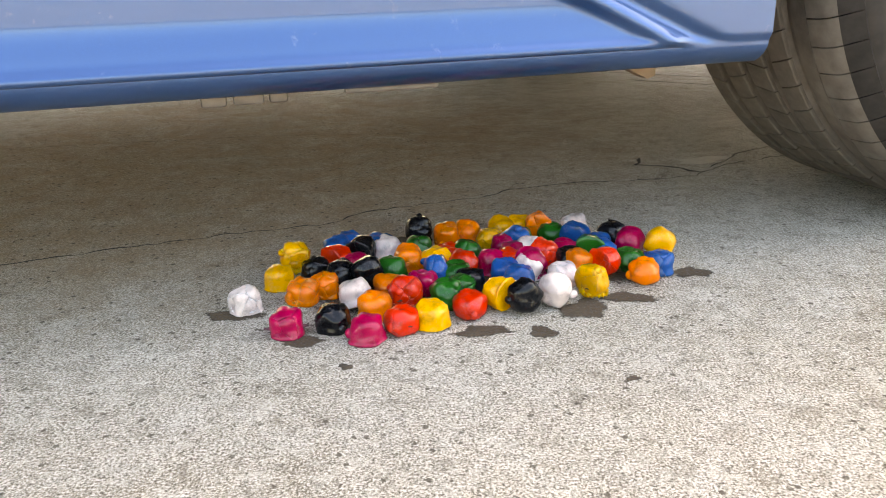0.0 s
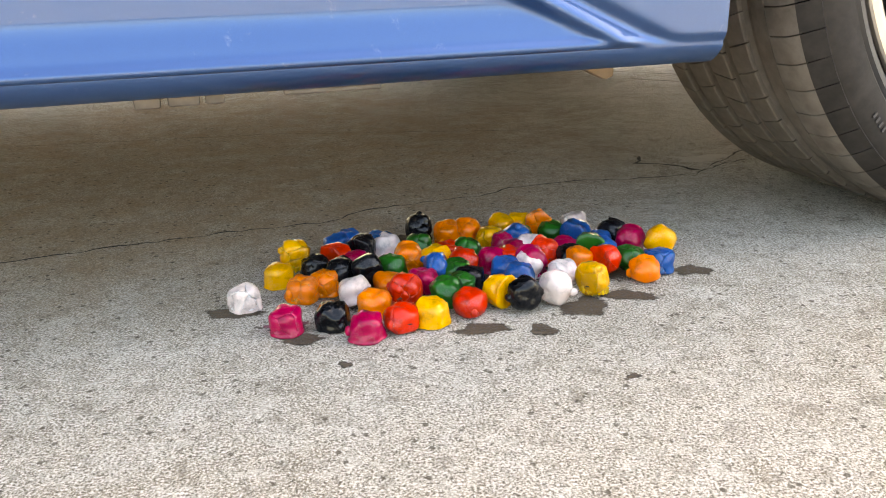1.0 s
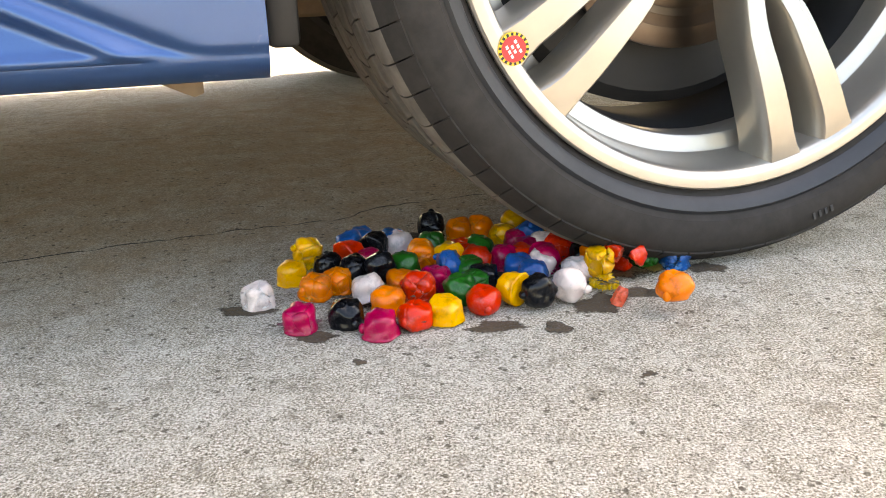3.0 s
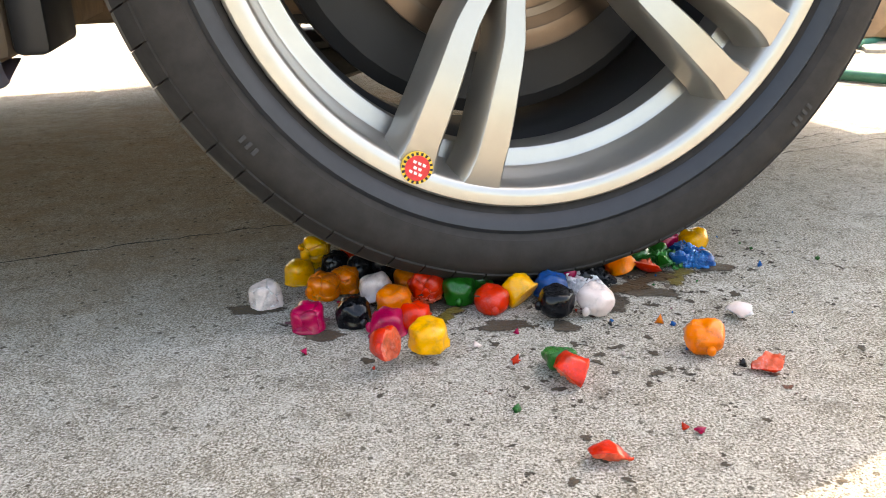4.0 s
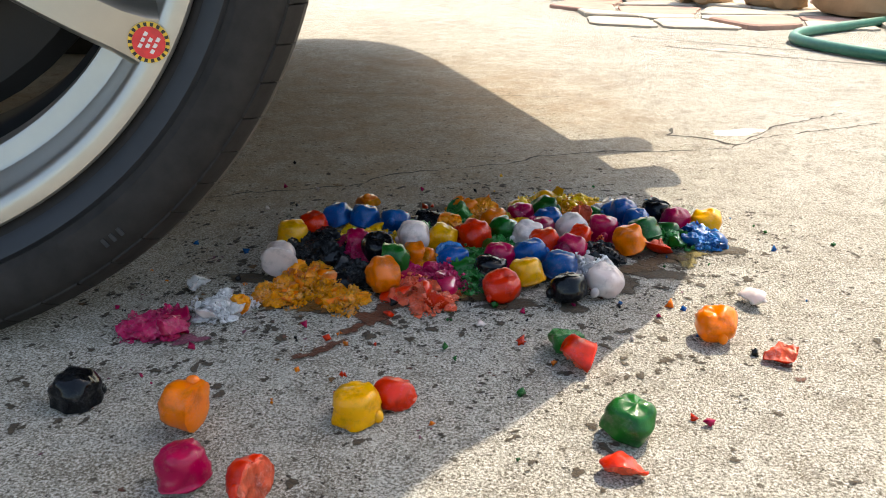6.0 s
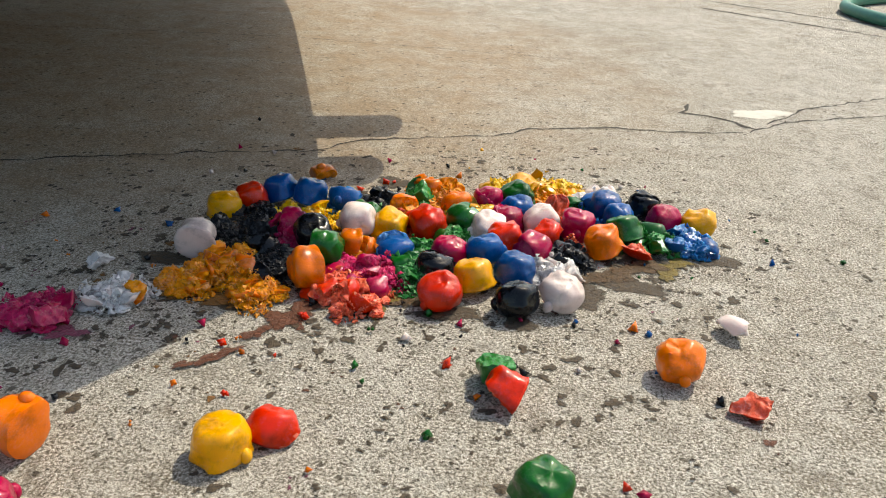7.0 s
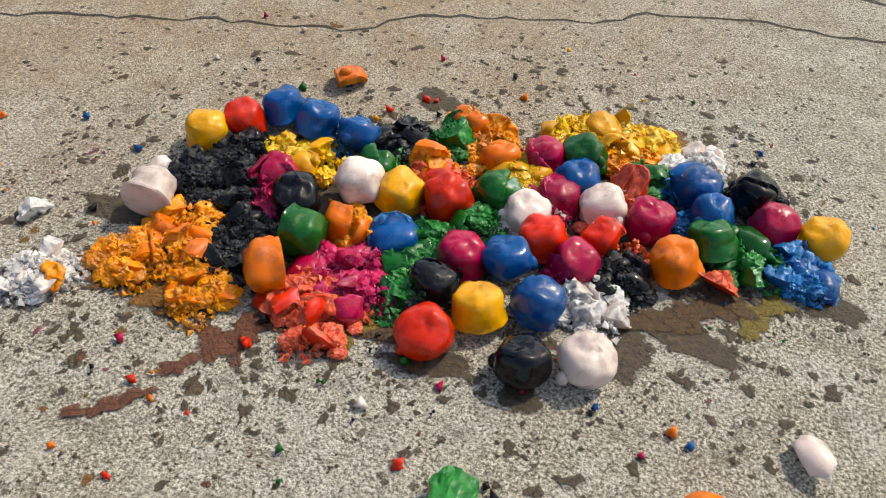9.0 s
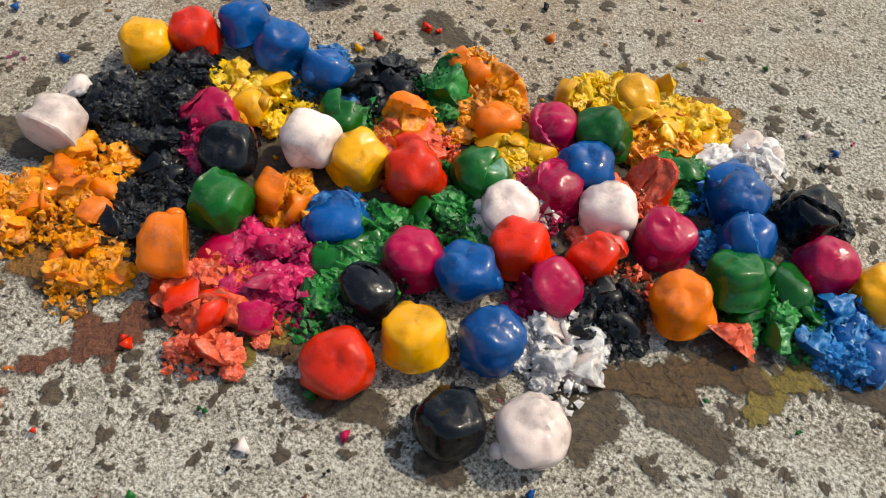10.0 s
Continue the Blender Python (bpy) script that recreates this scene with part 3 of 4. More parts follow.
    if near:
        a = radians(-99.2)
        er, et = Vector((math.cos(a), 0, math.sin(a))), Vector((-math.sin(a), 0, math.cos(a)))
        m = Matrix(((et.x, er.x, 0, 0), (0, 0, -1, 0), (et.z, er.z, 0, 0), (0, 0, 0, 1)))
        m.translation = er * 0.2505 + Vector((0, -0.0005, 0))
        bm = bmesh.new()
        ring = [bm.verts.new(m @ Vector((0.0130 * math.cos(t), 0.0130 * math.sin(t), 0))) for t in np.linspace(0, 2 * math.pi, 33)[:-1]]
        back = [bm.verts.new(v.co + Vector((0, 0.004, 0))) for v in ring]
        bm.faces.new(ring)
        for i in range(32):
            bm.faces.new((ring[i], ring[(i + 1) % 32], back[(i + 1) % 32], back[i]))
        st = part("sticker", bm, STICKER_YELLOW, wheel, "round red sticker with a yellow and black border", smooth=False)
        bm = bmesh.new()
        for k in range(18):
            t0, t1 = 2 * math.pi * k / 18, 2 * math.pi * (k + 0.5) / 18
            bm.faces.new([bm.verts.new(m @ Vector((r * math.cos(t), r * math.sin(t), 0.0004))) for r, t in ((0.0104, t0), (0.0128, t0), (0.0128, t1), (0.0104, t1))])
        part("border_stripe", bm, STICKER_BLACK, st, smooth=False)
        bm = bmesh.new()
        bm.faces.new([bm.verts.new(m @ Vector((0.0103 * math.cos(t), 0.0103 * math.sin(t), 0.0006))) for t in np.linspace(0, 2 * math.pi, 25)[:-1]])
        part("red_disc", bm, STICKER_RED, st, smooth=False)
        bm = bmesh.new()
        rnd = random.Random(4)
        for y, n in ((0.0042, 3), (0.0002, 2), (-0.0040, 3)):
            for k in range(n):
                x = (k - (n - 1) / 2) * 0.0042
                bm.faces.new([bm.verts.new(m @ Vector((x + dx, y + dy, 0.0009))) for dx, dy in ((-0.0016, -0.0012), (0.0016, -0.0009), (0.0014, 0.0013), (-0.0012, 0.0011))])
        part("mark", bm, STICKER_WHITE, st, smooth=False)


def skirt_surface(x, z):
    """How far the near side's lower panel lies inwards at x, z: a crease, and a hollow that ends in a point before the wheel."""
    if z < 0.206:
        k = (0.206 - z) / 0.018
        return -0.002 + 0.016 * k * k
    edge = x + 0.491 + (z - 0.206) * 2.15
    f = smoothstep(-0.022, 0.022, edge)
    hollow = 0.0075 * smoothstep(0.210, 0.245, z)
    crease = 0.0034 * math.exp(-((z - 0.2095) / 0.0046) ** 2) * (1 - f)
    fin = 0.0050 * math.exp(-(edge / 2.37 / 0.0052) ** 2) * smoothstep(0.205, 0.212, z)
    return -0.002 + (1 - f) * hollow - 0.004 * f * smoothstep(0.206, 0.216, z) + 0.006 * math.exp(-((edge - 0.035) / 2.37 / 0.007) ** 2) * smoothstep(0.206, 0.216, z) - crease - fin


def arch_height(x):
    z = 0.323
    for c in (0.0, BASE):
        if abs(x - c) < ARCH:
            z = max(z, HUB + math.sqrt(ARCH ** 2 - (x - c) ** 2) * 0.96)
    return z


def build_car():
    car = new("car")
    tagged(car, "blue car with silver alloy wheels driving slowly", "car")
    # lower panels: near and far
    for name, far in (("side_skirt", False), ("side_skirt", True)):
        bm = bmesh.new()
        xs = list(np.linspace(BASE + ARCH, -0.78, 40)) + list(np.linspace(-0.77, -ARCH, 240))
        zs = [0.188, 0.1895, 0.192, 0.196, 0.200, 0.2035, 0.2055] + list(np.linspace(0.2065, 0.216, 8)) + list(np.linspace(0.2175, 0.325, 60))
        grid = []
        for x in xs:
            col = [bm.verts.new((x, skirt_surface(x, z), z)) for z in zs]
            grid.append([bm.verts.new((x, 0.10, 0.2)), bm.verts.new((x, 0.030, 0.1868))] + col)
        for a, b in zip(grid, grid[1:]):
            for i in range(len(a) - 1):
                bm.faces.new((a[i], b[i], b[i + 1], a[i + 1]))
        for col in (grid[0], grid[-1]):
            inner = [bm.verts.new(v.co + Vector((0, 0.03, 0))) for v in col[2:]]
            for i in range(len(inner) - 1):
                bm.faces.new((col[2 + i], col[3 + i], inner[i + 1], inner[i]))
        if far:
            for v in bm.verts:
                v.co.y = WIDTH - v.co.y
        part(name, bm, PAINT, car, "blue lower side panel with a bright crease", sharp=45)
    # sills' hidden brackets
    for x0, x1, z0 in ((-0.885, -0.866, 0.1795), (-0.861, -0.838, 0.180), (-0.834, -0.820, 0.180)):
        bm = bmesh.new()
        box(bm, x0, x1, 0.022, 0.030, z0, 0.19, 0.002)
        part("jacking_bracket", bm, GALV, car, "dull metal bracket")
    bm = bmesh.new()
    box(bm, -0.776, -0.70, 0.016, 0.024, 0.1838, 0.188, 0.0015)
    part("sill_strip", bm, GALV, car, "dull metal strip")
    bm = bmesh.new()
    vs = [(-0.53, 0.10, 0.20), (-0.45, 0.10, 0.20), (-0.45, 0.10, 0.168), (-0.458, 0.10, 0.165)]
    a = [bm.verts.new(v) for v in vs]
    b = [bm.verts.new((x, y + 0.02, z)) for x, y, z in vs]
    bm.faces.new(a), bm.faces.new(b[::-1])
    for i in range(4):
        bm.faces.new((a[i], a[(i + 1) % 4], b[(i + 1) % 4], b[i]))
    part("splash_flap", bm, UNDER, car)
    # underbody
    bm = bmesh.new()
    box(bm, BASE + 0.45, -0.40, 0.06, WIDTH - 0.06, 0.20, 0.26, 0.01)
    box(bm, BASE - 0.5, 0.62, 0.36, WIDTH - 0.36, 0.235, 0.30, 0.01)
    box(bm, -1.9, 0.55, 0.74, 0.90, 0.185, 0.24, 0.02)
    box(bm, 0.42, 0.74, 0.16, WIDTH - 0.16, 0.222, 0.27, 0.02)
    part("underbody", bm, UNDER, car, "dark coated underbody", sharp=40)
    bm = bmesh.new()
    tube(bm, [(0.0, 0.14, HUB), (0.0, WIDTH - 0.14, HUB)], 0.035, 12)
    tube(bm, [(-0.02, 0.28, HUB), (-0.45, 0.34, 0.28)], 0.03, 10)
    tube(bm, [(-0.02, WIDTH - 0.28, HUB), (-0.45, WIDTH - 0.34, 0.28)], 0.03, 10)
    part("rear_axle", bm, UNDER, car)
    # wheel-arch liners
    for cx in (0.0, BASE):
        for far in (False, True):
            bm = bmesh.new()
            rows = []
            for t in np.linspace(radians(-4), radians(184), 30):
                r = ARCH - 0.008
                rows.append([bm.verts.new((cx + r * math.cos(t), y if not far else WIDTH - y, HUB + r * math.sin(t) * 0.96)) for y in (0.02, 0.10, 0.30)])
            for p, q in zip(rows, rows[1:]):
                for i in range(2):
                    bm.faces.new((p[i], p[i + 1], q[i + 1], q[i]))
            for v in ([r[2] for r in rows],):
                bm.faces.new(v)
            part("arch_liner", bm, DARK, car, "black plastic wheel-arch liner")
    bm = bmesh.new()
    box(bm, -0.398, -0.372, 0.05, 0.20, 0.205, 0.33, 0.006)
    part("splash_guard", bm, DARK, car)
    # upper shell
    shell = [(-3.28, 0.16, 0.62), (-3.20, 0.07, 0.72), (-3.0, 0.02, 0.80), (-2.2, 0.0, 0.92), (-1.7, 0.0, 0.96), (-0.5, 0.0, 0.98), (0.2, 0.0, 1.00), (0.55, 0.03, 1.00), (0.74, 0.08, 0.97), (0.80, 0.14, 0.94)]
    sx = [s[0] for s in shell]
    xs = sorted(set(list(np.linspace(-3.28, 0.80, 70)) + [c + ARCH * math.cos(t) * 0.999 for c in (0.0, BASE) for t in np.linspace(0, math.pi, 22)]))
    bm = bmesh.new()
    grid = []
    for x in xs:
        ins, top = np.interp(x, sx, [s[1] for s in shell]), np.interp(x, sx, [s[2] for s in shell])
        zb = arch_height(x)
        if abs(x) < ARCH or abs(x - BASE) < ARCH:
            zb = min(zb, top - 0.08)
        half = []
        for f in np.linspace(0, 1, 12):
            z = zb + (top - zb) * f
            y = ins - 0.012 * math.sin(math.pi * min(1, (z - 0.32) / 0.4)) + 0.10 * max(0, (z - 0.62) / 0.4) ** 2
            half.append((y, z))
        half += [(half[-1][0] + 0.03, top + 0.015), (half[-1][0] + 0.10, top + 0.028), (WIDTH / 2, top + 0.05)]
        grid.append([bm.verts.new((x, y, z)) for y, z in half] + [bm.verts.new((x, WIDTH - y, z)) for y, z in half[-2::-1]])
    for a, b in zip(grid, grid[1:]):
        for i in range(len(a) - 1):
            bm.faces.new((a[i], b[i], b[i + 1], a[i + 1]))
    bm.faces.new(grid[0]), bm.faces.new(grid[-1])
    part("body_shell", bm, PAINT, car, "blue metallic car body", sharp=30)
    # cabin
    cabin = [(-2.05, 0.16, 1.00), (-1.45, 0.20, 1.40), (-0.9, 0.20, 1.44), (-0.3, 0.20, 1.43), (0.20, 0.20, 1.34), (0.62, 0.16, 1.02)]
    for name, mat, z0, z1, lab in (("glasshouse", GLASS, 0.0, 0.88, "dark tinted car windows"), ("roof", PAINT, 0.88, 1.0, "blue car roof")):
        bm = bmesh.new()
        grid = []
        for x in np.linspace(-2.05, 0.62, 32):
            ins, top = (np.interp(x, [c[0] for c in cabin], [c[i] for c in cabin]) for i in (1, 2))
            low = 0.98
            half = [(0.08 + (ins - 0.08) * f, low + (top - low) * f) for f in np.linspace(z0, z1, 5)]
            if z1 == 1.0:
                half += [(ins + 0.08, top + 0.02), (WIDTH / 2, top + 0.035)]
                grid.append([bm.verts.new((x, y, z)) for y, z in half] + [bm.verts.new((x, WIDTH - y, z)) for y, z in half[-2::-1]])
            else:
                grid.append([bm.verts.new((x, y, z)) for y, z in half] + [bm.verts.new((x, WIDTH - y, z)) for y, z in half[::-1]])
        for a, b in zip(grid, grid[1:]):
            for i in range(len(a) - 1):
                bm.faces.new((a[i], b[i], b[i + 1], a[i + 1]))
        part(name, bm, mat, car, lab, sharp=30)
    # bumpers: plan curves lofted from below the lamps to the lower edge
    for name, sgn, x_in, reach in (("rear_bumper", 1, ARCH, 0.49), ("front_bumper", -1, BASE - ARCH, 0.40)):
        bm = bmesh.new()
        rows = []
        for z, pull, ins in ((0.225, 0.075, 0.05), (0.24, 0.035, 0.025), (0.28, 0.015, 0.008), (0.36, 0.004, 0.0), (0.50, 0.0, 0.0), (0.56, 0.006, 0.0), (0.60, 0.03, 0.01), (0.66, 0.05, 0.03)):
            row = []
            for t in np.linspace(-1, 1, 41):
                y = WIDTH / 2 + (WIDTH / 2 - ins) * math.copysign(1 - (1 - abs(t)) ** 1.6, t)
                out = reach * ((1 - abs(t) ** 3.6) ** 0.5 if t > 0 else (1 - abs(t) ** 4.5) ** 0.6)
                row.append(bm.verts.new((x_in + sgn * max(0.0, out - pull * (out / reach)), y, z)))
            rows.append(row)
        for a, b in zip(rows, rows[1:]):
            for i in range(40):
                bm.faces.new((a[i], a[i + 1], b[i + 1], b[i]))
        bm.faces.new(rows[0])
        part(name, bm, PAINT, car, "blue car bumper", sharp=40)
    for y, end in ((0.335, 0.895), (0.470, 0.935)):
        bm = bmesh.new()
        pts = [(0.50, y, 0.245), (0.60, y, 0.245), (end, y, 0.245)]
        tube(bm, pts, 0.036, 24, caps=False)
        tube(bm, pts[::-1], 0.032, 24, caps=False)
        lathe_ring = [(0.036, end), (0.032, end)]
        ring = [[bm.verts.new((x, y + r * math.cos(t), 0.245 + r * math.sin(t))) for r, x in lathe_ring] for t in np.linspace(0, 2 * math.pi, 25)[:-1]]
        for i in range(24):
            bm.faces.new((ring[i][0], ring[i][1], ring[(i + 1) % 24][1], ring[(i + 1) % 24][0]))
        part("exhaust_tip", bm, CHROME, car, "chrome exhaust tip")
    for y0, y1 in ((0.10, 0.40), (WIDTH - 0.40, WIDTH - 0.10)):
        bm = bmesh.new()
        box(bm, 0.74, 0.825, y0, y1, 0.72, 0.86, 0.02)
        part("tail_lamp", bm, LAMP_RED, car, "red tail lamp")
        bm = bmesh.new()
        box(bm, -3.30, -3.14, y0, y1, 0.60, 0.70, 0.03)
        part("headlamp", bm, LAMP_CLEAR, car, "clear headlamp")
    wheels = []
    first = new("wheel")
    first.parent = car
    tagged(first, "silver alloy wheel with a worn black tyre")
    wheel_parts(first)
    first.matrix_basis = pose(0, 0, HUB)
    wheels.append((first, (0, 0, HUB), 0))
    for x, y, turn in ((BASE, 0.0, 0), (0.0, WIDTH, 180), (BASE, WIDTH, 180)):
        w = new("wheel")
        w.parent = car
        for o in first.children:
            if o.name.startswith("sticker"):
                continue
            c = o.copy()
            scene.collection.objects.link(c)
            c.parent = w
            for o2 in o.children:
                c2 = o2.copy()
                scene.collection.objects.link(c2)
                c2.parent = c
        w.matrix_basis = pose(x, y, HUB, 0, 0, turn)
        wheels.append((w, (x, y, HUB), turn))
    return car, wheels


CAR, WHEELS = build_car()
ROLL = 0.343


def car_motion():
    walk(CAR, [(t, Matrix.Translation(FOOT + ALONG * s + ACROSS * d + Vector((0, 0, z))) @ pose(0, 0, 0, 0, 0, SLOPE)) for t, s, z, d in TRIP])
    for w, (x, y, z), turn in WHEELS:
        sign = 1 if turn == 0 else -1
        walk(w, [(t, pose(x, y, z, 0, 0, turn) @ pose(0, 0, 0, 0, -sign * math.degrees((0.040 - s) / ROLL), 0)) for t, s, _, _ in TRIP])


# ---- the sweets ----
SWEET_R, SWEET_H = 0.0142, 0.0208
LABELS = {
    "red": "frozen orange-red jelly sweet, glossy and wet", "orange": "frozen orange jelly sweet, glossy and wet", "yellow": "frozen yellow jelly sweet, glossy and wet",
    "green": "frozen green jelly sweet, glossy and wet", "blue": "frozen blue jelly sweet, glossy and wet", "magenta": "frozen magenta jelly sweet, glossy and wet",
    "white": "frozen milky white jelly sweet, glossy and wet", "black": "frozen black jelly sweet, glossy and wet"}
rng = random.Random(11)
MOVES = []          # (object, rows), keyed in motions()


def sweet_mesh(style, seed, cols=28):
    """A moulded sweet that stands on its flat base: bucket, apple with a stem, or knobbly face."""
    r = random.Random(seed)
    off = Vector((r.uniform(-5, 5), r.uniform(-5, 5), r.uniform(-5, 5)))
    bm = bmesh.new()
    prof = {"bucket": [(0.0, 0.0), (0.70, 0.0), (0.96, 0.02), (1.02, 0.07), (0.98, 0.13), (0.97, 0.30), (0.95, 0.50), (0.92, 0.70), (0.84, 0.86), (0.66, 0.96), (0.36, 1.0), (0.0, 1.01)],
            "apple": [(0.0, 0.0), (0.55, 0.0), (0.80, 0.05), (0.96, 0.20), (1.04, 0.40), (1.03, 0.60), (0.93, 0.80), (0.75, 0.93), (0.50, 1.0), (0.25, 0.99), (0.0, 0.95)],
            "knob": [(0.0, 0.0), (0.75, 0.0), (1.0, 0.04), (1.02, 0.20), (0.99, 0.40), (1.0, 0.60), (0.90, 0.80), (0.70, 0.94), (0.40, 1.0), (0.0, 1.02)]}[style]
    prof = [p for a, b in zip(prof, prof[1:]) for p in (a, ((a[0] + b[0]) / 2, (a[1] + b[1]) / 2))] + prof[-1:]
    lobes, amp, ph = (r.choice((3, 4, 5)), {"bucket": 0.02, "apple": 0.06, "knob": 0.07}[style], r.uniform(0, 6.28))
    sq = {"bucket": 0.03, "apple": 0.0, "knob": 0.04}[style]
    rings = []
    for q, h in prof:
        if q == 0.0:
            rings.append([bm.verts.new((0, 0, h * SWEET_H))])
            continue
        ring = []
        for k in range(cols):
            a = 2 * math.pi * k / cols
            w = 1 + amp * math.cos(lobes * a + ph) * math.sin(math.pi * min(1, h + 0.15)) - sq * math.cos(4 * a)
            p = Vector((q * w * SWEET_R * math.cos(a), q * w * SWEET_R * math.sin(a), h * SWEET_H))
            p += p.normalized() * (0.0024 * noise.noise(p * 110 + off) + 0.0010 * noise.noise(p * 300 + off) + 0.0003 * noise.noise(p * 900 + off)) if p.length else Vector()
            if h == 0.0:
                p.z = 0
            ring.append(bm.verts.new(p))
        rings.append(ring)
    for a, b in zip(rings, rings[1:]):
        for k in range(cols):
            j = (k + 1) % cols
            if len(a) == 1:
                bm.faces.new((a[0], b[j], b[k]))
            elif len(b) == 1:
                bm.faces.new((a[k], a[j], b[0]))
            else:
                bm.faces.new((a[k], a[j], b[j], b[k]))
    # the stem or knob of the mould
    if style != "bucket" or r.random() < 0.35:
        a = r.uniform(0, 6.28)
        m = pose(0.98 * SWEET_R * math.cos(a), 0.98 * SWEET_R * math.sin(a), SWEET_H * r.uniform(0.12, 0.5))
        s = bmesh.ops.create_icosphere(bm, subdivisions=2, radius=1)["verts"]
        for v in s:
            v.co = m @ Vector((v.co.x * 0.0036, v.co.y * 0.0036, v.co.z * 0.0046))
    return bm


def shards_of(style, seed, count):
    """The same sweet cut into pieces that fit together."""
    r = random.Random(seed + 100)
    seeds = []
    while len(seeds) < count:
        a, d = r.uniform(0, 6.28), 0.85 * SWEET_R * r.random() ** 0.7
        q = Vector((d * math.cos(a), d * math.sin(a), r.uniform(0.1, 0.9) * SWEET_H))
        if all((q - s).length > 0.012 / count ** 0.33 for s in seeds):
            seeds.append(q)
    whole = sweet_mesh(style, seed, 20)
    out = []
    for i, a in enumerate(seeds):
        bm = whole.copy()
        skin = bm.faces.layers.int.new("cut")
        for j, b in enumerate(seeds):
            if i == j or not bm.verts:
                continue
            res = bmesh.ops.bisect_plane(bm, geom=bm.verts[:] + bm.edges[:] + bm.faces[:], plane_co=(a + b) / 2, plane_no=(b - a).normalized(), clear_outer=True)
            cut = [e for e in res["geom_cut"] if isinstance(e, bmesh.types.BMEdge)]
            if cut:
                for f in bmesh.ops.holes_fill(bm, edges=cut)["faces"]:
                    f[skin] = 1
        if len(bm.verts) < 8:
            bm.free()
            continue
        # broken faces: rough, paler ice; the outer skin keeps its shape, so the pieces join without a seam
        caps = [f for f in bm.faces if f[skin]]
        if caps:
            caps = bmesh.ops.triangulate(bm, faces=caps)["faces"]
        for _ in range(3):
            inner = [e for e in bm.edges if e.calc_length() > 0.0022 and all(f[skin] for f in e.link_faces)]
            if inner:
                bmesh.ops.subdivide_edges(bm, edges=inner, cuts=1, use_grid_fill=True)
                bmesh.ops.triangulate(bm, faces=[f for f in bm.faces if f[skin] and len(f.verts) > 3])
        bmesh.ops.recalc_face_normals(bm, faces=bm.faces)
        c = sum((v.co for v in bm.verts), Vector()) / len(bm.verts)
        for v in bm.verts:
            if v.link_faces and all(f[skin] for f in v.link_faces):
                v.co += v.normal * (0.0024 * noise.noise(v.co * 240 + c * 900) + 0.0014 * noise.noise(v.co * 620) + 0.0004 * noise.noise(v.co * 1700)) - v.normal * 0.0004
            elif any(f[skin] for f in v.link_faces):
                v.co += (c - v.co).normalized() * 0.0003
        for f in bm.faces:
            f.material_index = f[skin]
        bmesh.ops.translate(bm, vec=-c, verts=bm.verts)
        out.append((bm, c))
    whole.free()
    return out


def slush_lump(seed, size):
    """A lump of wet crushed ice with a crystalline skin."""
    r = random.Random(seed)
    off = Vector((r.uniform(-9, 9), r.uniform(-9, 9), r.uniform(-9, 9)))
    sx, sy, sz = size * r.uniform(0.85, 1.15), size * r.uniform(0.75, 1.1), size * r.uniform(0.5, 0.75)
    bm = bmesh.new()
    bmesh.ops.create_icosphere(bm, subdivisions=4, radius=1)
    for v in bm.verts:
        d = v.co.normalized()
        q = d * size
        k = 1 + 0.36 * noise.noise(q * 120 + off) + 0.26 * noise.noise(q * 330 + off) + 0.10 * noise.cell(q * 700 + off) + r.uniform(-0.08, 0.08)
        v.co = Vector((d.x * sx * k, d.y * sy * k, max(-0.4, d.z) * sz * k))
    low = min(v.co.z for v in bm.verts)
    bmesh.ops.translate(bm, vec=(0, 0, -low), verts=bm.verts)
    return bm


def crumb_clump(seed, count, spread, size):
    """A little heap of splinters, small enough to have sat inside its sweet."""
    r = random.Random(seed)
    bm = bmesh.new()
    for _ in range(count):
        a, d = r.uniform(0, 6.28), spread * r.random() ** 0.6
        c = Vector((d * math.cos(a), d * math.sin(a), r.uniform(0, 1) * max(0.001, (spread - d)) * 1.25))
        s = size * (0.45 + 1.6 * r.random() ** 2.5)
        t = Euler((r.uniform(0, 6), r.uniform(0, 6), r.uniform(0, 6))).to_matrix()
        q = [bm.verts.new(c + t @ (Vector(p) * s)) for p in ((1, 0.1, 0), (-0.5, 0.8, 0.1), (-0.6, -0.7, 0), (0.1, 0, 0.8), (0.0, 0.1, -0.6))]
        for f in ((0, 1, 3), (1, 2, 3), (2, 0, 3), (1, 0, 4), (2, 1, 4), (0, 2, 4)):
            bm.faces.new([q[i] for i in f])
    return bm


def settled(me, tries=14):
    """The turn, of some, in which a piece lies flattest."""
    turns = [Euler([rng.uniform(-3.1, 3.1) for _ in range(3)]).to_matrix() for _ in range(tries)]

    def height(t):
        zs = [(t @ v.co).z for v in list(me.vertices)[::3]]
        return max(zs) - min(zs)
    return min(turns, key=height)


def lowest(me, rot):
    return min((rot @ v.co).z for v in me.vertices)


def reach_time(x, y, lead=0.055):
    """When the tyre comes over a place of the ground."""
    s = (Vector((x, y, 0)) - FOOT).dot(ALONG) + lead
    return float(np.interp(-s, [-r[1] for r in TRIP], [r[0] for r in TRIP]))


count_made = [0]


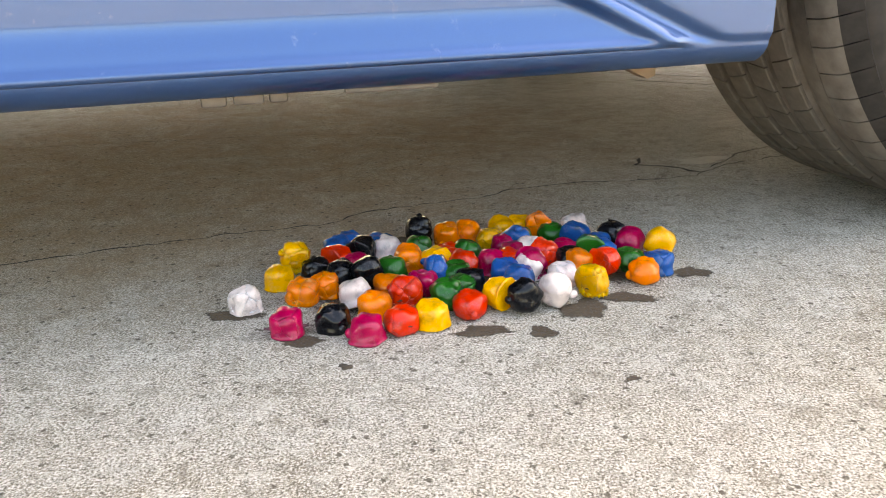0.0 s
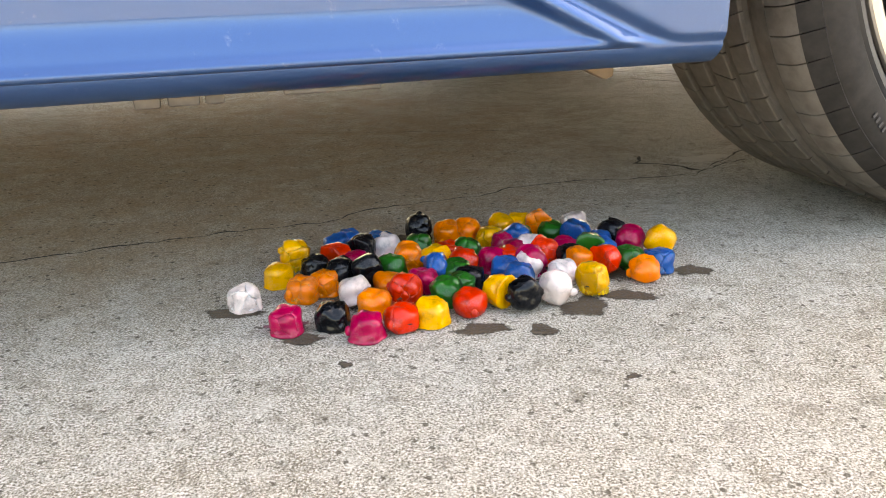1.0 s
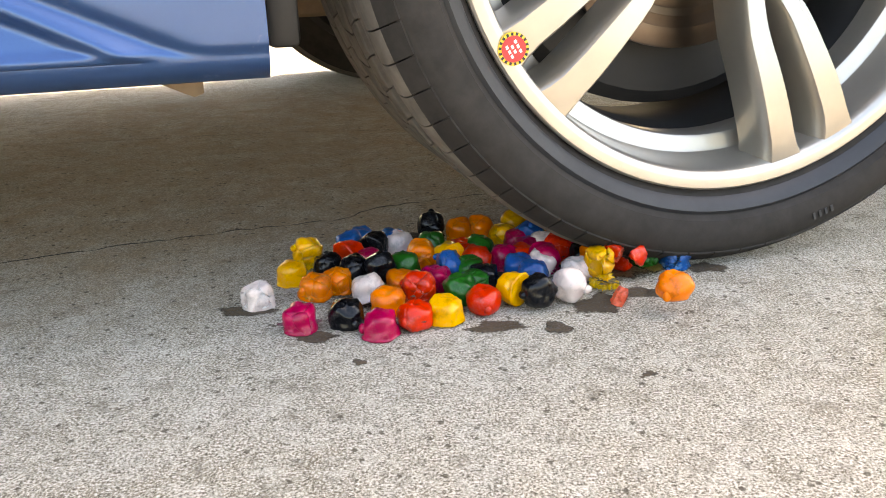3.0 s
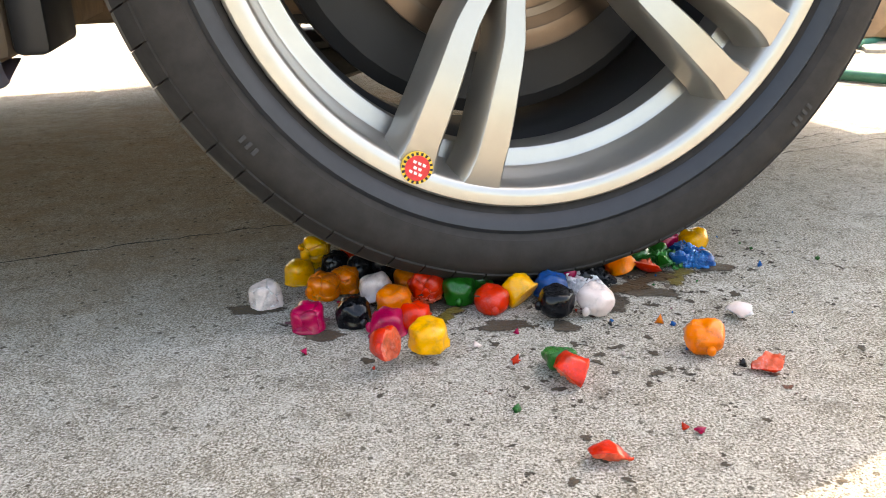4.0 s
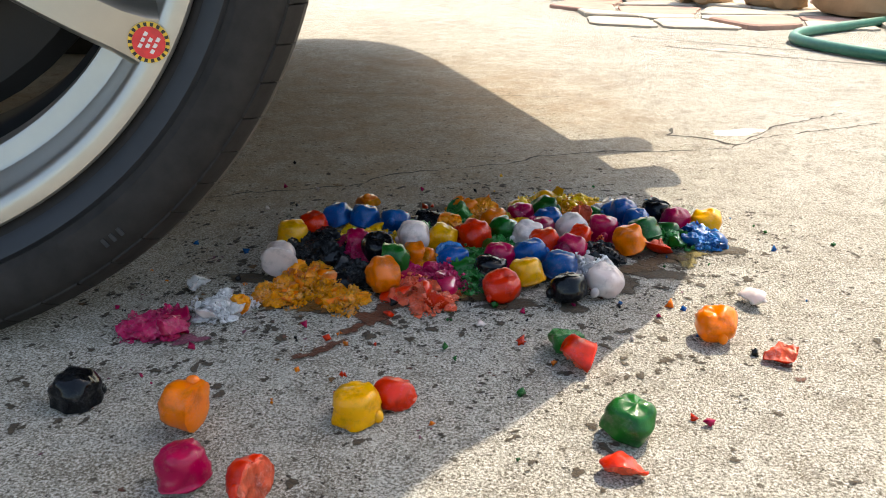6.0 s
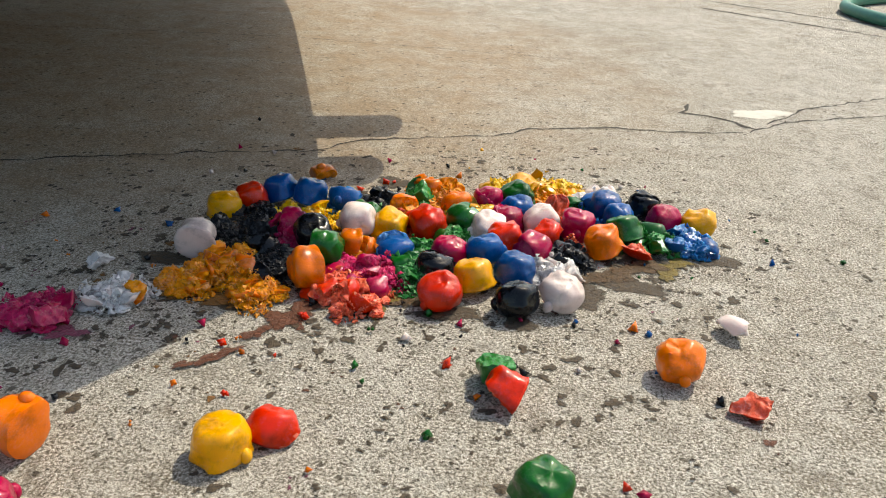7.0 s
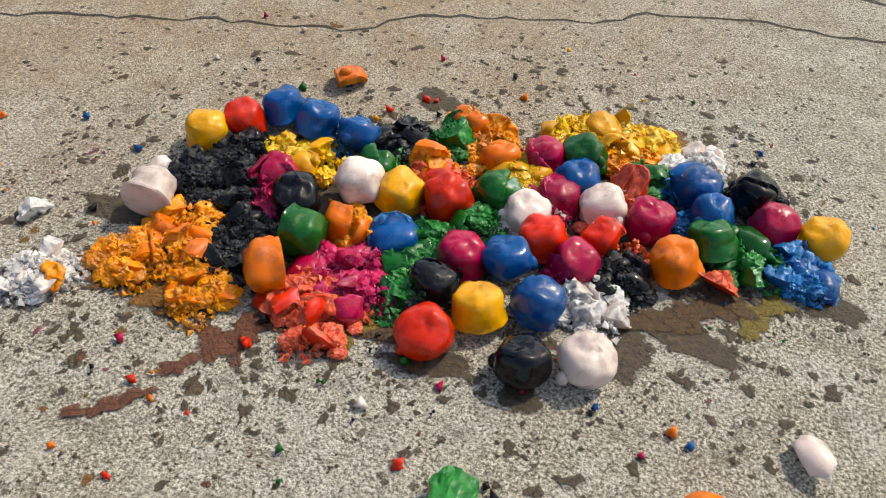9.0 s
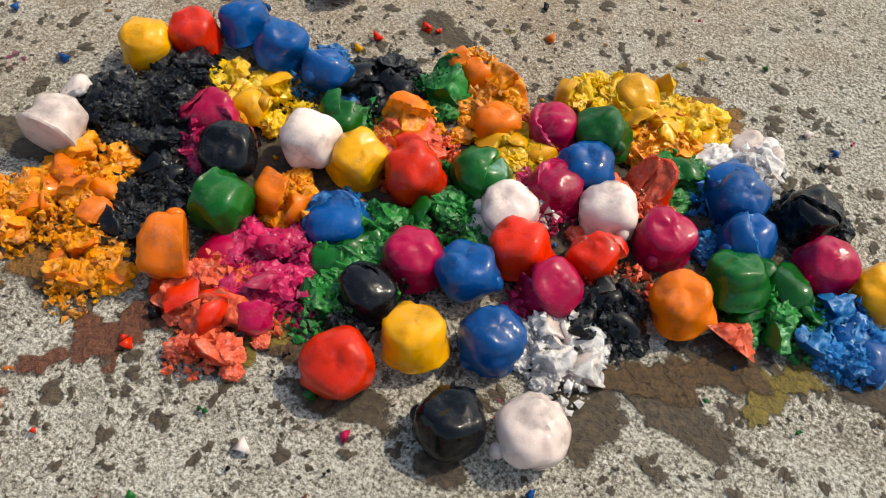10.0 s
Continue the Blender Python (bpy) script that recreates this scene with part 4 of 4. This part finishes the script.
def candy(color, start, ends, when=None, style=None, tip=None, drops=6, lift=0.0, via=None, way=(), ways={}):
    """One sweet: it stands at start until the tyre comes, and then lies at its ends, whole, cracked into chunks or crumbled.
    way: seconds, x, y and height by which a whole sweet rolls to its end; ways: the same for a piece, by the number of its end."""
    count_made[0] += 1
    seed = count_made[0]
    style = style or ("bucket", "apple", "knob", "bucket")[seed % 4]
    t0 = when if when is not None else max(2.3, reach_time(*start))
    yaw = rng.uniform(0, 360)
    if tip is None:
        tip = 90 if rng.random() < 0.28 else rng.choice((0, 0, 0, 12, -14))
    rot0 = Euler((radians(tip), 0, radians(yaw))).to_matrix()
    mat = JELLY[color]
    mid = rot0 @ Vector((0, 0, SWEET_H / 2))
    mid.z = 0
    single = len(ends) == 1 and ends[0][2] == "whole"
    if single:
        me = finish(sweet_mesh(style, seed), "candy", mat, True, 50)
        ob = new("candy", me)
        z0 = -lowest(me, rot0) + lift
        ex, ey, _ = ends[0]
        far = math.hypot(ex - start[0], ey - start[1])
        turn = Euler((radians(rng.uniform(-25, 25)), radians(rng.uniform(-15, 15)), radians(yaw + rng.uniform(-60, 60)))).to_matrix() if far < 0.06 else Euler((radians(rng.choice((0, 85))), radians(rng.uniform(-20, 20)), radians(rng.uniform(0, 360)))).to_matrix()
        a = Matrix.Translation(Vector((*start, z0)) - mid) @ rot0.to_4x4()
        shift = turn @ Vector((0, 0, SWEET_H / 2))
        b = Matrix.Translation((ex - shift.x, ey - shift.y, -lowest(me, turn))) @ turn.to_4x4()
        rows = [(0.0, a), (t0 - 0.1, a)]
        if way:
            rows = [(0.0, a), (way[0][0] - 0.3, a)]
            for k, (t, x, y, z) in enumerate(way):
                q = rot0.to_quaternion().slerp(turn.to_quaternion(), (k + 1) / (len(way) + 1))
                r3 = q.to_matrix()
                s3 = r3 @ Vector((0, 0, SWEET_H / 2))
                rows.append((t, Matrix.Translation((x - s3.x, y - s3.y, z - lowest(me, r3))) @ r3.to_4x4()))
            t0 = way[-1][0]
        elif far > 0.06:
            steps = 4
            for k in range(1, steps):
                f = k / steps
                q = rot0.to_quaternion().slerp(turn.to_quaternion(), f)
                rows.append((t0 - 0.1 + 0.4 * f, Matrix.Translation((start[0] + (ex - start[0]) * f, start[1] + (ey - start[1]) * f, z0 + 0.012 * math.sin(math.pi * f))) @ q.to_matrix().to_4x4()))
        rows += [(t0 + 0.3, b), (10.0, b)]
        MOVES.append((ob, rows))
        ob.matrix_world = a
        tagged(ob, LABELS[color], "candy", group="jelly sweets")
        home, base = ob, None
    else:
        home = new("candy")
        home.matrix_world = Matrix.Translation((*start, 0))
        tagged(home, LABELS[color] + ", cracked by the tyre", "candy", group="jelly sweets")
        need = [{"whole": 1, "piece": 1, "chunk": 2, "crumble": 8}[e[2]] for e in ends]
        pieces = sorted(shards_of(style, seed, sum(need)), key=lambda p: -len(p[0].verts))
        whole = sweet_mesh(style, seed, 10)
        z0 = -min((rot0 @ v.co).z for v in whole.verts) + lift
        whole.free()
        slots = [i for i, e in enumerate(ends) if e[2] in ("whole", "piece")]
        rest = [i for i, e in enumerate(ends) for _ in range(need[i]) if e[2] not in ("whole", "piece")]
        rng.shuffle(rest)
        for (bm, c), i in zip(pieces, slots + rest):
            ex, ey, kind = ends[i]
            ob = part("chunk", bm, mat, home, sharp=85)
            ob.data.materials.append(CRUSHED[color])
            a = Matrix.Translation(rot0 @ c - mid + Vector((0, 0, z0))) @ rot0.to_4x4()
            if kind == "crumble":
                turn = settled(ob.data, 5)
                d, an = 0.018 * rng.random() ** 0.5, rng.uniform(0, 6.28)
                dx, dy, dz = d * math.cos(an), d * math.sin(an), rng.uniform(-0.003, 0.002)
            else:
                turn = settled(ob.data) if kind == "piece" else Euler([radians(rng.uniform(-16, 16)) for _ in range(2)] + [radians(yaw + rng.uniform(-30, 30))]).to_matrix()
                w = turn @ c * 1.05 if kind != "piece" else Vector()
                dx, dy, dz = w.x, w.y, max(0, (w.z - 0.012) * 0.7)
            b = Matrix.Translation((ex - start[0] + dx, ey - start[1] + dy, -lowest(ob.data, turn) + max(-0.001, dz))) @ turn.to_4x4()
            ob.matrix_basis = a
            dist = math.hypot(ex - start[0], ey - start[1])
            rows = [(0.0, a)]
            if via:
                a2 = Matrix.Translation((via[1] - start[0], via[2] - start[1], 0.004)) @ pose(0, 0, 0, 0, 0, 70) @ a
                rows += [(via[0] - 0.3, a), (via[0], a2)]
                a = a2
            stops = ways.get(i, ()) if i in slots else ()
            if stops:
                rows.append((stops[0][0] - 0.3, a))
                for t, x, y, z in stops:
                    rows.append((t, Matrix.Translation((x - start[0], y - start[1], z - lowest(ob.data, turn))) @ turn.to_4x4()))
                rows += [(stops[-1][0] + 0.25, b), (10.0, b)]
                MOVES.append((ob, rows))
                continue
            rows.append((t0 - 0.05, a))
            if dist > 0.06:
                q = a.to_quaternion().slerp(b.to_quaternion(), 0.5)
                rows.append((t0 + 0.1, Matrix.Translation((a.translation + b.translation) / 2 + Vector((0, 0, 0.025))) @ q.to_matrix().to_4x4()))
            rows += [(t0 + 0.25, b), (10.0, b)]
            MOVES.append((ob, rows))
        for i, (ex, ey, kind) in enumerate(ends):
            if kind in ("whole", "piece"):
                continue
            for k in range(18 if kind == "crumble" else 8):
                if k % 6 < 4:
                    bm, what, tell, edge = slush_lump(seed * 31 + i * 7 + k, rng.choice((0.0045, 0.0058, 0.0070, 0.0085))), "slush", "lump of wet crushed jelly ice", 22
                else:
                    bm, what, tell, edge = crumb_clump(seed * 31 + i * 7 + k, 110, 0.0118, 0.0017), "ice_grit", "fine wet ice splinters", 10
                ob = tagged(part(what, bm, CRUSHED[color], home, tell, sharp=edge), kind="stuff")
                a = Matrix.Translation((rng.uniform(-0.001, 0.001), rng.uniform(-0.001, 0.001), 0.003 + 0.0006 * (k % 5)))
                d, an = 0.019 * rng.random() ** 0.5, rng.uniform(0, 6.28)
                b = pose(ex - start[0] + d * math.cos(an), ey - start[1] + d * math.sin(an), 0.0008 + max(0.0, 1 - d / 0.015) * rng.uniform(0, 0.010 if kind == "chunk" else 0.006), 0, 0, rng.uniform(0, 80))
                ob.matrix_basis = a
                held = [(0.0, a)]
                if via:
                    a2 = Matrix.Translation((via[1] - start[0], via[2] - start[1], 0.004)) @ a
                    held += [(via[0] - 0.3, a), (via[0], a2)]
                    a = a2
                MOVES.append((ob, held + [(t0 - 0.02, a), (t0 + 0.22, b), (10.0, b)]))
        base = home
    # bits and drops thrown out onto the concrete
    if base:
        for k in range(6 * drops):
            bit, juice = k % 11 == 0, k % 7 == 5
            if bit:
                ob = part("splinter", crumb_clump(seed * 57 + k, 2, 0.0015, 0.0026), mat, home, sharp=130)
            else:
                bm = bmesh.new()
                for q in range(rng.choice((1, 2, 3))):
                    rr = rng.choice((0.0006, 0.0008, 0.0010, 0.0012, 0.0014, 0.0018, 0.0024, 0.0034)) * (1 if q == 0 else 0.7)
                    gx, gy = (0, 0) if q == 0 else (rng.uniform(-0.008, 0.008), rng.uniform(-0.008, 0.008))
                    c = bm.verts.new((gx, gy, 0.0006))
                    ring = [bm.verts.new((x, y, 0)) for x, y in blob_outline(gx, gy, rr * rng.uniform(1, 1.7), rr, seed * 9 + k + q * 77, n=12, wob=0.5)]
                    for p1, p2 in zip(ring, ring[1:] + ring[:1]):
                        bm.faces.new((c, p1, p2))
                ob = part("wet_drop", bm, JUICE.get(color, WET) if juice else WET, home, "splash of coloured meltwater" if juice else "dark splash of meltwater")
            a = pose(rng.uniform(-0.004, 0.004), rng.uniform(-0.004, 0.004), 0.010)
            ex, ey, _ = ends[k % len(ends)]
            d, an = abs(rng.gauss(0, 0.09)) + 0.015, rng.uniform(0, 6.28)
            tx, ty = ex + d * math.cos(an) - 0.02, ey + d * math.sin(an) * 1.1 - 0.02
            b = pose(tx - start[0], ty - start[1], 0.0015 if bit else 0.0003 + 0.0001 * (k % 5), 0, 0, rng.uniform(0, 360))
            half = Matrix.Translation((a.translation + b.translation) / 2 + Vector((0, 0, 0.015))) @ pose(0, 0, 0, 0, 0, 20)
            ob.matrix_basis = a
            held = [(0.0, a)]
            if via:
                a2 = Matrix.Translation((via[1] - start[0], via[2] - start[1], 0.004)) @ a
                held += [(via[0] - 0.3, a), (via[0], a2)]
                a = a2
            MOVES.append((ob, held + [(t0, a), (t0 + 0.12, half), (t0 + 0.25, b), (10.0, b)]))
    return home


# right end of the heap, first under the tyre
candy("yellow", (0.282, 0.839), [(0.295, 0.847, "whole")], tip=90)
candy("blue", (0.272, 0.806), [(0.285, 0.817, "crumble")], drops=16)
candy("magenta", (0.254, 0.851), [(0.267, 0.849, "whole")])
candy("black", (0.242, 0.875), [(0.253, 0.874, "chunk")], drops=8)
candy("green", (0.246, 0.813), [(0.251, 0.815, "crumble")], drops=14)
candy("orange", (0.253, 0.784), [(0.241, 0.637, "whole")], when=2.9, style="apple")
candy("white", (0.211, 0.919), [(0.218, 0.897, "crumble")])
candy("blue", (0.226, 0.861), [(0.220, 0.865, "whole")], tip=0)
candy("blue", (0.226, 0.839), [(0.228, 0.846, "chunk")])
candy("blue", (0.207, 0.878), [(0.214, 0.878, "chunk")])
candy("green", (0.214, 0.842), [(0.230, 0.819, "whole")])
candy("red", (0.222, 0.803), [(0.137, 0.598, "piece"), (0.238, 0.793, "piece"), (0.144, 0.486, "piece"), (0.277, 0.607, "piece")], when=3.0, drops=8, ways={2: [(3.2, 0.146, 0.507, 0), (4.5, 0.144, 0.505, 0), (4.65, 0.149, 0.490, 0)]})
candy("green", (0.185, 0.897), [(0.191, 0.870, "chunk"), (0.133, 0.615, "piece")])
candy("orange", (0.173, 0.910), [(0.176, 0.900, "crumble"), (0.168, 0.892, "crumble")], drops=10)
candy("magenta", (0.191, 0.844), [(0.194, 0.827, "whole")])
candy("orange", (0.198, 0.810), [(0.211, 0.795, "whole")])
candy("black", (0.192, 0.821), [(0.180, 0.774, "crumble")], drops=8)
candy("yellow", (0.154, 0.927), [(0.185, 0.910, "crumble")], drops=10)
candy("yellow", (0.201, 0.756), [(0.168, 0.905, "crumble"), (0.158, 0.905, "piece")], when=3.0, drops=10, style="knob")
# the middle
candy("red", (0.169, 0.828), [(0.169, 0.802, "chunk"), (0.177, 0.854, "chunk")])
candy("white", (0.178, 0.781), [(0.170, 0.753, "crumble"), (0.288, 0.692, "piece")], style="apple")
candy("white", (0.155, 0.845), [(0.165, 0.829, "whole")], tip=12)
candy("white", (0.150, 0.800), [(0.122, 0.808, "chunk")])
candy("yellow", (0.134, 0.917), [(0.150, 0.914, "chunk")], drops=6)
candy("blue", (0.146, 0.867), [(0.146, 0.849, "whole")])
candy("green", (0.150, 0.885), [(0.145, 0.872, "whole")])
candy("magenta", (0.134, 0.868), [(0.124, 0.867, "chunk")])
candy("magenta", (0.153, 0.802), [(0.155, 0.775, "chunk")])
candy("yellow", (0.121, 0.887), [(0.129, 0.899, "chunk"), (0.110, 0.843, "crumble")])
candy("white", (0.164, 0.736), [(0.175, 0.708, "whole")], style="apple")
candy("red", (0.134, 0.823), [(0.136, 0.787, "whole")])
candy("blue", (0.138, 0.772), [(0.144, 0.739, "whole")])
candy("blue", (0.128, 0.792), [(0.120, 0.764, "whole")])
candy("orange", (0.098, 0.909), [(0.087, 0.876, "chunk"), (0.096, 0.856, "chunk")], drops=6)
candy("magenta", (0.117, 0.820), [(0.095, 0.760, "whole")], tip=0)
candy("magenta", (0.140, 0.842), [(0.137, 0.830, "chunk")])
candy("black", (0.137, 0.723), [(0.144, 0.697, "whole")])
candy("green", (0.094, 0.846), [(0.101, 0.819, "chunk")])
candy("orange", (0.076, 0.900), [(0.070, 0.885, "chunk"), (-0.031, 0.910, "piece")], drops=6)
candy("yellow", (0.116, 0.736), [(0.114, 0.724, "whole")])
candy("red", (0.077, 0.843), [(0.062, 0.816, "crumble")])
candy("red", (0.090, 0.815), [(0.074, 0.801, "whole")])
candy("black", (0.094, 0.775), [(0.086, 0.733, "chunk")], tip=0)
candy("black", (0.048, 0.907), [(0.030, 0.853, "crumble")], tip=60, drops=10)
candy("green", (0.081, 0.789), [(0.100, 0.789, "chunk"), (0.073, 0.761, "crumble")])
candy("red", (0.091, 0.721), [(0.093, 0.698, "whole")], style="apple", tip=0)
candy("yellow", (0.063, 0.817), [(0.046, 0.798, "whole")])
candy("green", (0.047, 0.862), [(0.061, 0.870, "chunk"), (0.024, 0.822, "chunk")])
candy("blue", (0.064, 0.791), [(0.055, 0.762, "chunk")])
candy("green", (0.072, 0.743), [(0.157, 0.521, "whole")], way=[(4.2, 0.044, 0.703, 0), (4.35, 0.09, 0.625, 0.012), (4.5, 0.139, 0.543, 0.004)])
candy("green", (0.085, 0.760), [(0.072, 0.733, "crumble")])
candy("orange", (0.039, 0.819), [(0.052, 0.833, "chunk"), (0.025, 0.764, "chunk")])
candy("magenta", (0.051, 0.771), [(0.045, 0.736, "chunk"), (0.046, 0.712, "chunk"), (0.032, 0.727, "crumble")], drops=8)
# left end
candy("white", (0.015, 0.870), [(0.021, 0.792, "whole")], tip=0)
candy("yellow", (0.059, 0.703), [(-0.003, 0.535, "whole")], style="knob", tip=0, way=[(4.0, 0.040, 0.640, 0.008), (4.2, 0.006, 0.540, 0)])
candy("green", (0.023, 0.803), [(0.008, 0.742, "whole")])
candy("red", (0.037, 0.744), [(0.021, 0.705, "crumble"), (0.040, 0.691, "chunk")], drops=14)
candy("orange", (0.022, 0.767), [(-0.002, 0.710, "whole")])
candy("black", (-0.008, 0.855), [(-0.065, 0.804, "crumble")], tip=80)
candy("red", (0.035, 0.694), [(-0.049, 0.462, "whole"), (0.017, 0.554, "piece")], when=4.3, style="apple", tip=0, ways={0: [(4.0, 0.012, 0.62, 0.010), (4.2, -0.023, 0.534, 0.004), (4.5, -0.060, 0.483, 0)], 1: [(4.2, -0.02, 0.68, 0.004), (4.5, -0.067, 0.654, 0), (4.95, -0.067, 0.654, 0), (5.1, -0.010, 0.585, 0.012)]})
candy("black", (0.002, 0.786), [(-0.009, 0.768, "whole")])
candy("orange", (0.011, 0.725), [(-0.102, 0.526, "whole")], way=[(4.2, -0.007, 0.714, 0), (4.5, -0.072, 0.559, 0.012)])
candy("blue", (-0.034, 0.868), [(-0.028, 0.846, "whole")])
candy("blue", (-0.022, 0.880), [(-0.055, 0.852, "whole")])
candy("blue", (0.008, 0.880), [(0.000, 0.843, "chunk")])
candy("magenta", (-0.012, 0.822), [(-0.032, 0.791, "chunk"), (-0.023, 0.780, "chunk")])
candy("red", (-0.030, 0.833), [(-0.075, 0.832, "whole")])
candy("white", (-0.007, 0.746), [(-0.089, 0.744, "whole")], tip=20)
candy("black", (-0.022, 0.788), [(-0.054, 0.763, "chunk"), (-0.029, 0.719, "chunk"), (-0.028, 0.738, "crumble")], drops=12)
candy("magenta", (0.008, 0.681), [(-0.088, 0.477, "whole")], style="bucket", tip=0, way=[(4.2, -0.008, 0.671, 0), (4.35, -0.045, 0.585, 0.010), (4.5, -0.083, 0.499, 0)])
candy("black", (-0.048, 0.808), [(-0.052, 0.793, "crumble"), (-0.083, 0.778, "crumble")], drops=12)
candy("black", (-0.021, 0.703), [(-0.176, 0.550, "whole")], style="knob", tip=0, way=[(4.2, -0.033, 0.704, 0), (4.35, -0.097, 0.645, 0.012), (4.5, -0.157, 0.590, 0.003)])
candy("yellow", (-0.071, 0.837), [(-0.036, 0.813, "crumble"), (-0.008, 0.818, "chunk")])
candy("orange", (-0.053, 0.761), [(-0.066, 0.732, "crumble"), (-0.050, 0.713, "chunk")], drops=14, tip=0)
candy("orange", (-0.035, 0.775), [(-0.031, 0.695, "crumble"), (-0.080, 0.700, "crumble"), (-0.105, 0.672, "piece")], drops=14)
candy("yellow", (-0.080, 0.796), [(-0.091, 0.813, "whole")], tip=0)
candy("magenta", (-0.057, 0.696), [(-0.145, 0.635, "piece"), (-0.160, 0.644, "crumble")], when=4.95, via=(4.5, -0.176, 0.675), drops=14, style="bucket", tip=0)
candy("white", (-0.101, 0.745), [(-0.102, 0.771, "piece"), (-0.150, 0.716, "piece"), (-0.120, 0.673, "crumble")], when=4.85, via=(4.5, -0.142, 0.715), drops=14, style="bucket", tip=0)


def juice(color, start, when, pools, label):
    """Meltwater that runs from a crushed sweet onto the concrete: flat pools with ragged edges."""
    top = new("juice_puddle")
    tagged(top, label, "puddle", group="juice puddles")
    top.matrix_world = Matrix.Translation((*start, 0))
    for k, (x, y, rx, ry, turn) in enumerate(pools):
        bm = bmesh.new()
        c = bm.verts.new((0, 0, 0.0004))
        ring = [bm.verts.new((px, py, 0)) for px, py in blob_outline(0, 0, rx, ry, 300 + k + int(1000 * abs(x)), wob=0.55, n=28, turn=turn)]
        for p, q in zip(ring, ring[1:] + ring[:1]):
            bm.faces.new((c, p, q))
        ob = part("pool", bm, JUICE.get(color, WET), top)
        a = Matrix.Translation((0, 0, 0.006))
        b = Matrix.Translation((x - start[0], y - start[1], 0.0009 + 0.00012 * k))
        ob.matrix_basis = a
        MOVES.append((ob, [(0.0, a), (when, a), (when + 0.25, b), (10.0, b)]))


juice("red", (0.037, 0.744), 4.1, [(-0.007, 0.664, 0.013, 0.010, 0.4), (0.002, 0.676, 0.012, 0.010, 1.0), (0.012, 0.686, 0.012, 0.008, 0.2), (-0.018, 0.646, 0.010, 0.006, 0.9), (-0.037, 0.614, 0.013, 0.004, 0.9), (-0.028, 0.624, 0.010, 0.003, 0.8), (-0.050, 0.606, 0.008, 0.003, 0.6)], "thin red-brown melted juice on the concrete")
juice("brown", (0.023, 0.803), 4.0, [(0.026, 0.692, 0.013, 0.010, 0), (0.040, 0.688, 0.013, 0.008, 0.5), (0.072, 0.699, 0.013, 0.009, 0.3), (0.006, 0.700, 0.012, 0.010, 0.3), (0.090, 0.690, 0.012, 0.006, 1.4)], "dark brown melted juice beside the heap")
juice("yellow", (0.063, 0.817), 3.8, [(0.053, 0.692, 0.011, 0.007, 1.2), (0.050, 0.682, 0.009, 0.005, 1.5), (0.060, 0.700, 0.010, 0.006, 0.4)], "olive-yellow melted juice on the concrete")
juice("brown", (0.222, 0.803), 2.9, [(0.225, 0.768, 0.013, 0.011, 0.2), (0.238, 0.776, 0.013, 0.010, 0.5), (0.212, 0.760, 0.013, 0.009, 0.1), (0.200, 0.752, 0.012, 0.008, 0.1), (0.247, 0.785, 0.012, 0.010, 0.1)], "brown melted juice spread on the concrete")
juice("yellow", (0.246, 0.813), 2.9, [(0.260, 0.780, 0.013, 0.009, 0.4), (0.256, 0.768, 0.010, 0.006, 1.4), (0.270, 0.790, 0.012, 0.008, 0.2)], "olive-yellow melted juice on the concrete")
juice("orange", (0.154, 0.927), 3.4, [(0.197, 0.931, 0.013, 0.009, 0.4), (0.186, 0.934, 0.012, 0.007, 0.2), (0.206, 0.924, 0.012, 0.008, 0.2), (0.160, 0.938, 0.010, 0.006, 0.6)], "orange melted juice beside the crushed sweets")
juice("orange", (-0.035, 0.775), 4.5, [(-0.066, 0.689, 0.013, 0.009, 0.1), (-0.052, 0.684, 0.013, 0.008, 0.5), (-0.085, 0.684, 0.013, 0.008, 0.3), (-0.095, 0.700, 0.012, 0.008, 0.3), (-0.040, 0.678, 0.012, 0.007, 0.1)], "orange melted juice beside the crushed sweets")
juice("magenta", (-0.057, 0.696), 4.95, [(-0.160, 0.640, 0.013, 0.009, 0.1), (-0.146, 0.632, 0.013, 0.008, 0.5), (-0.175, 0.645, 0.012, 0.007, 0.3), (-0.130, 0.628, 0.012, 0.006, 0.3)], "pink melted juice on the concrete")


def motions():
    car_motion()
    for ob, rows in MOVES:
        walk(ob, rows)


motions()
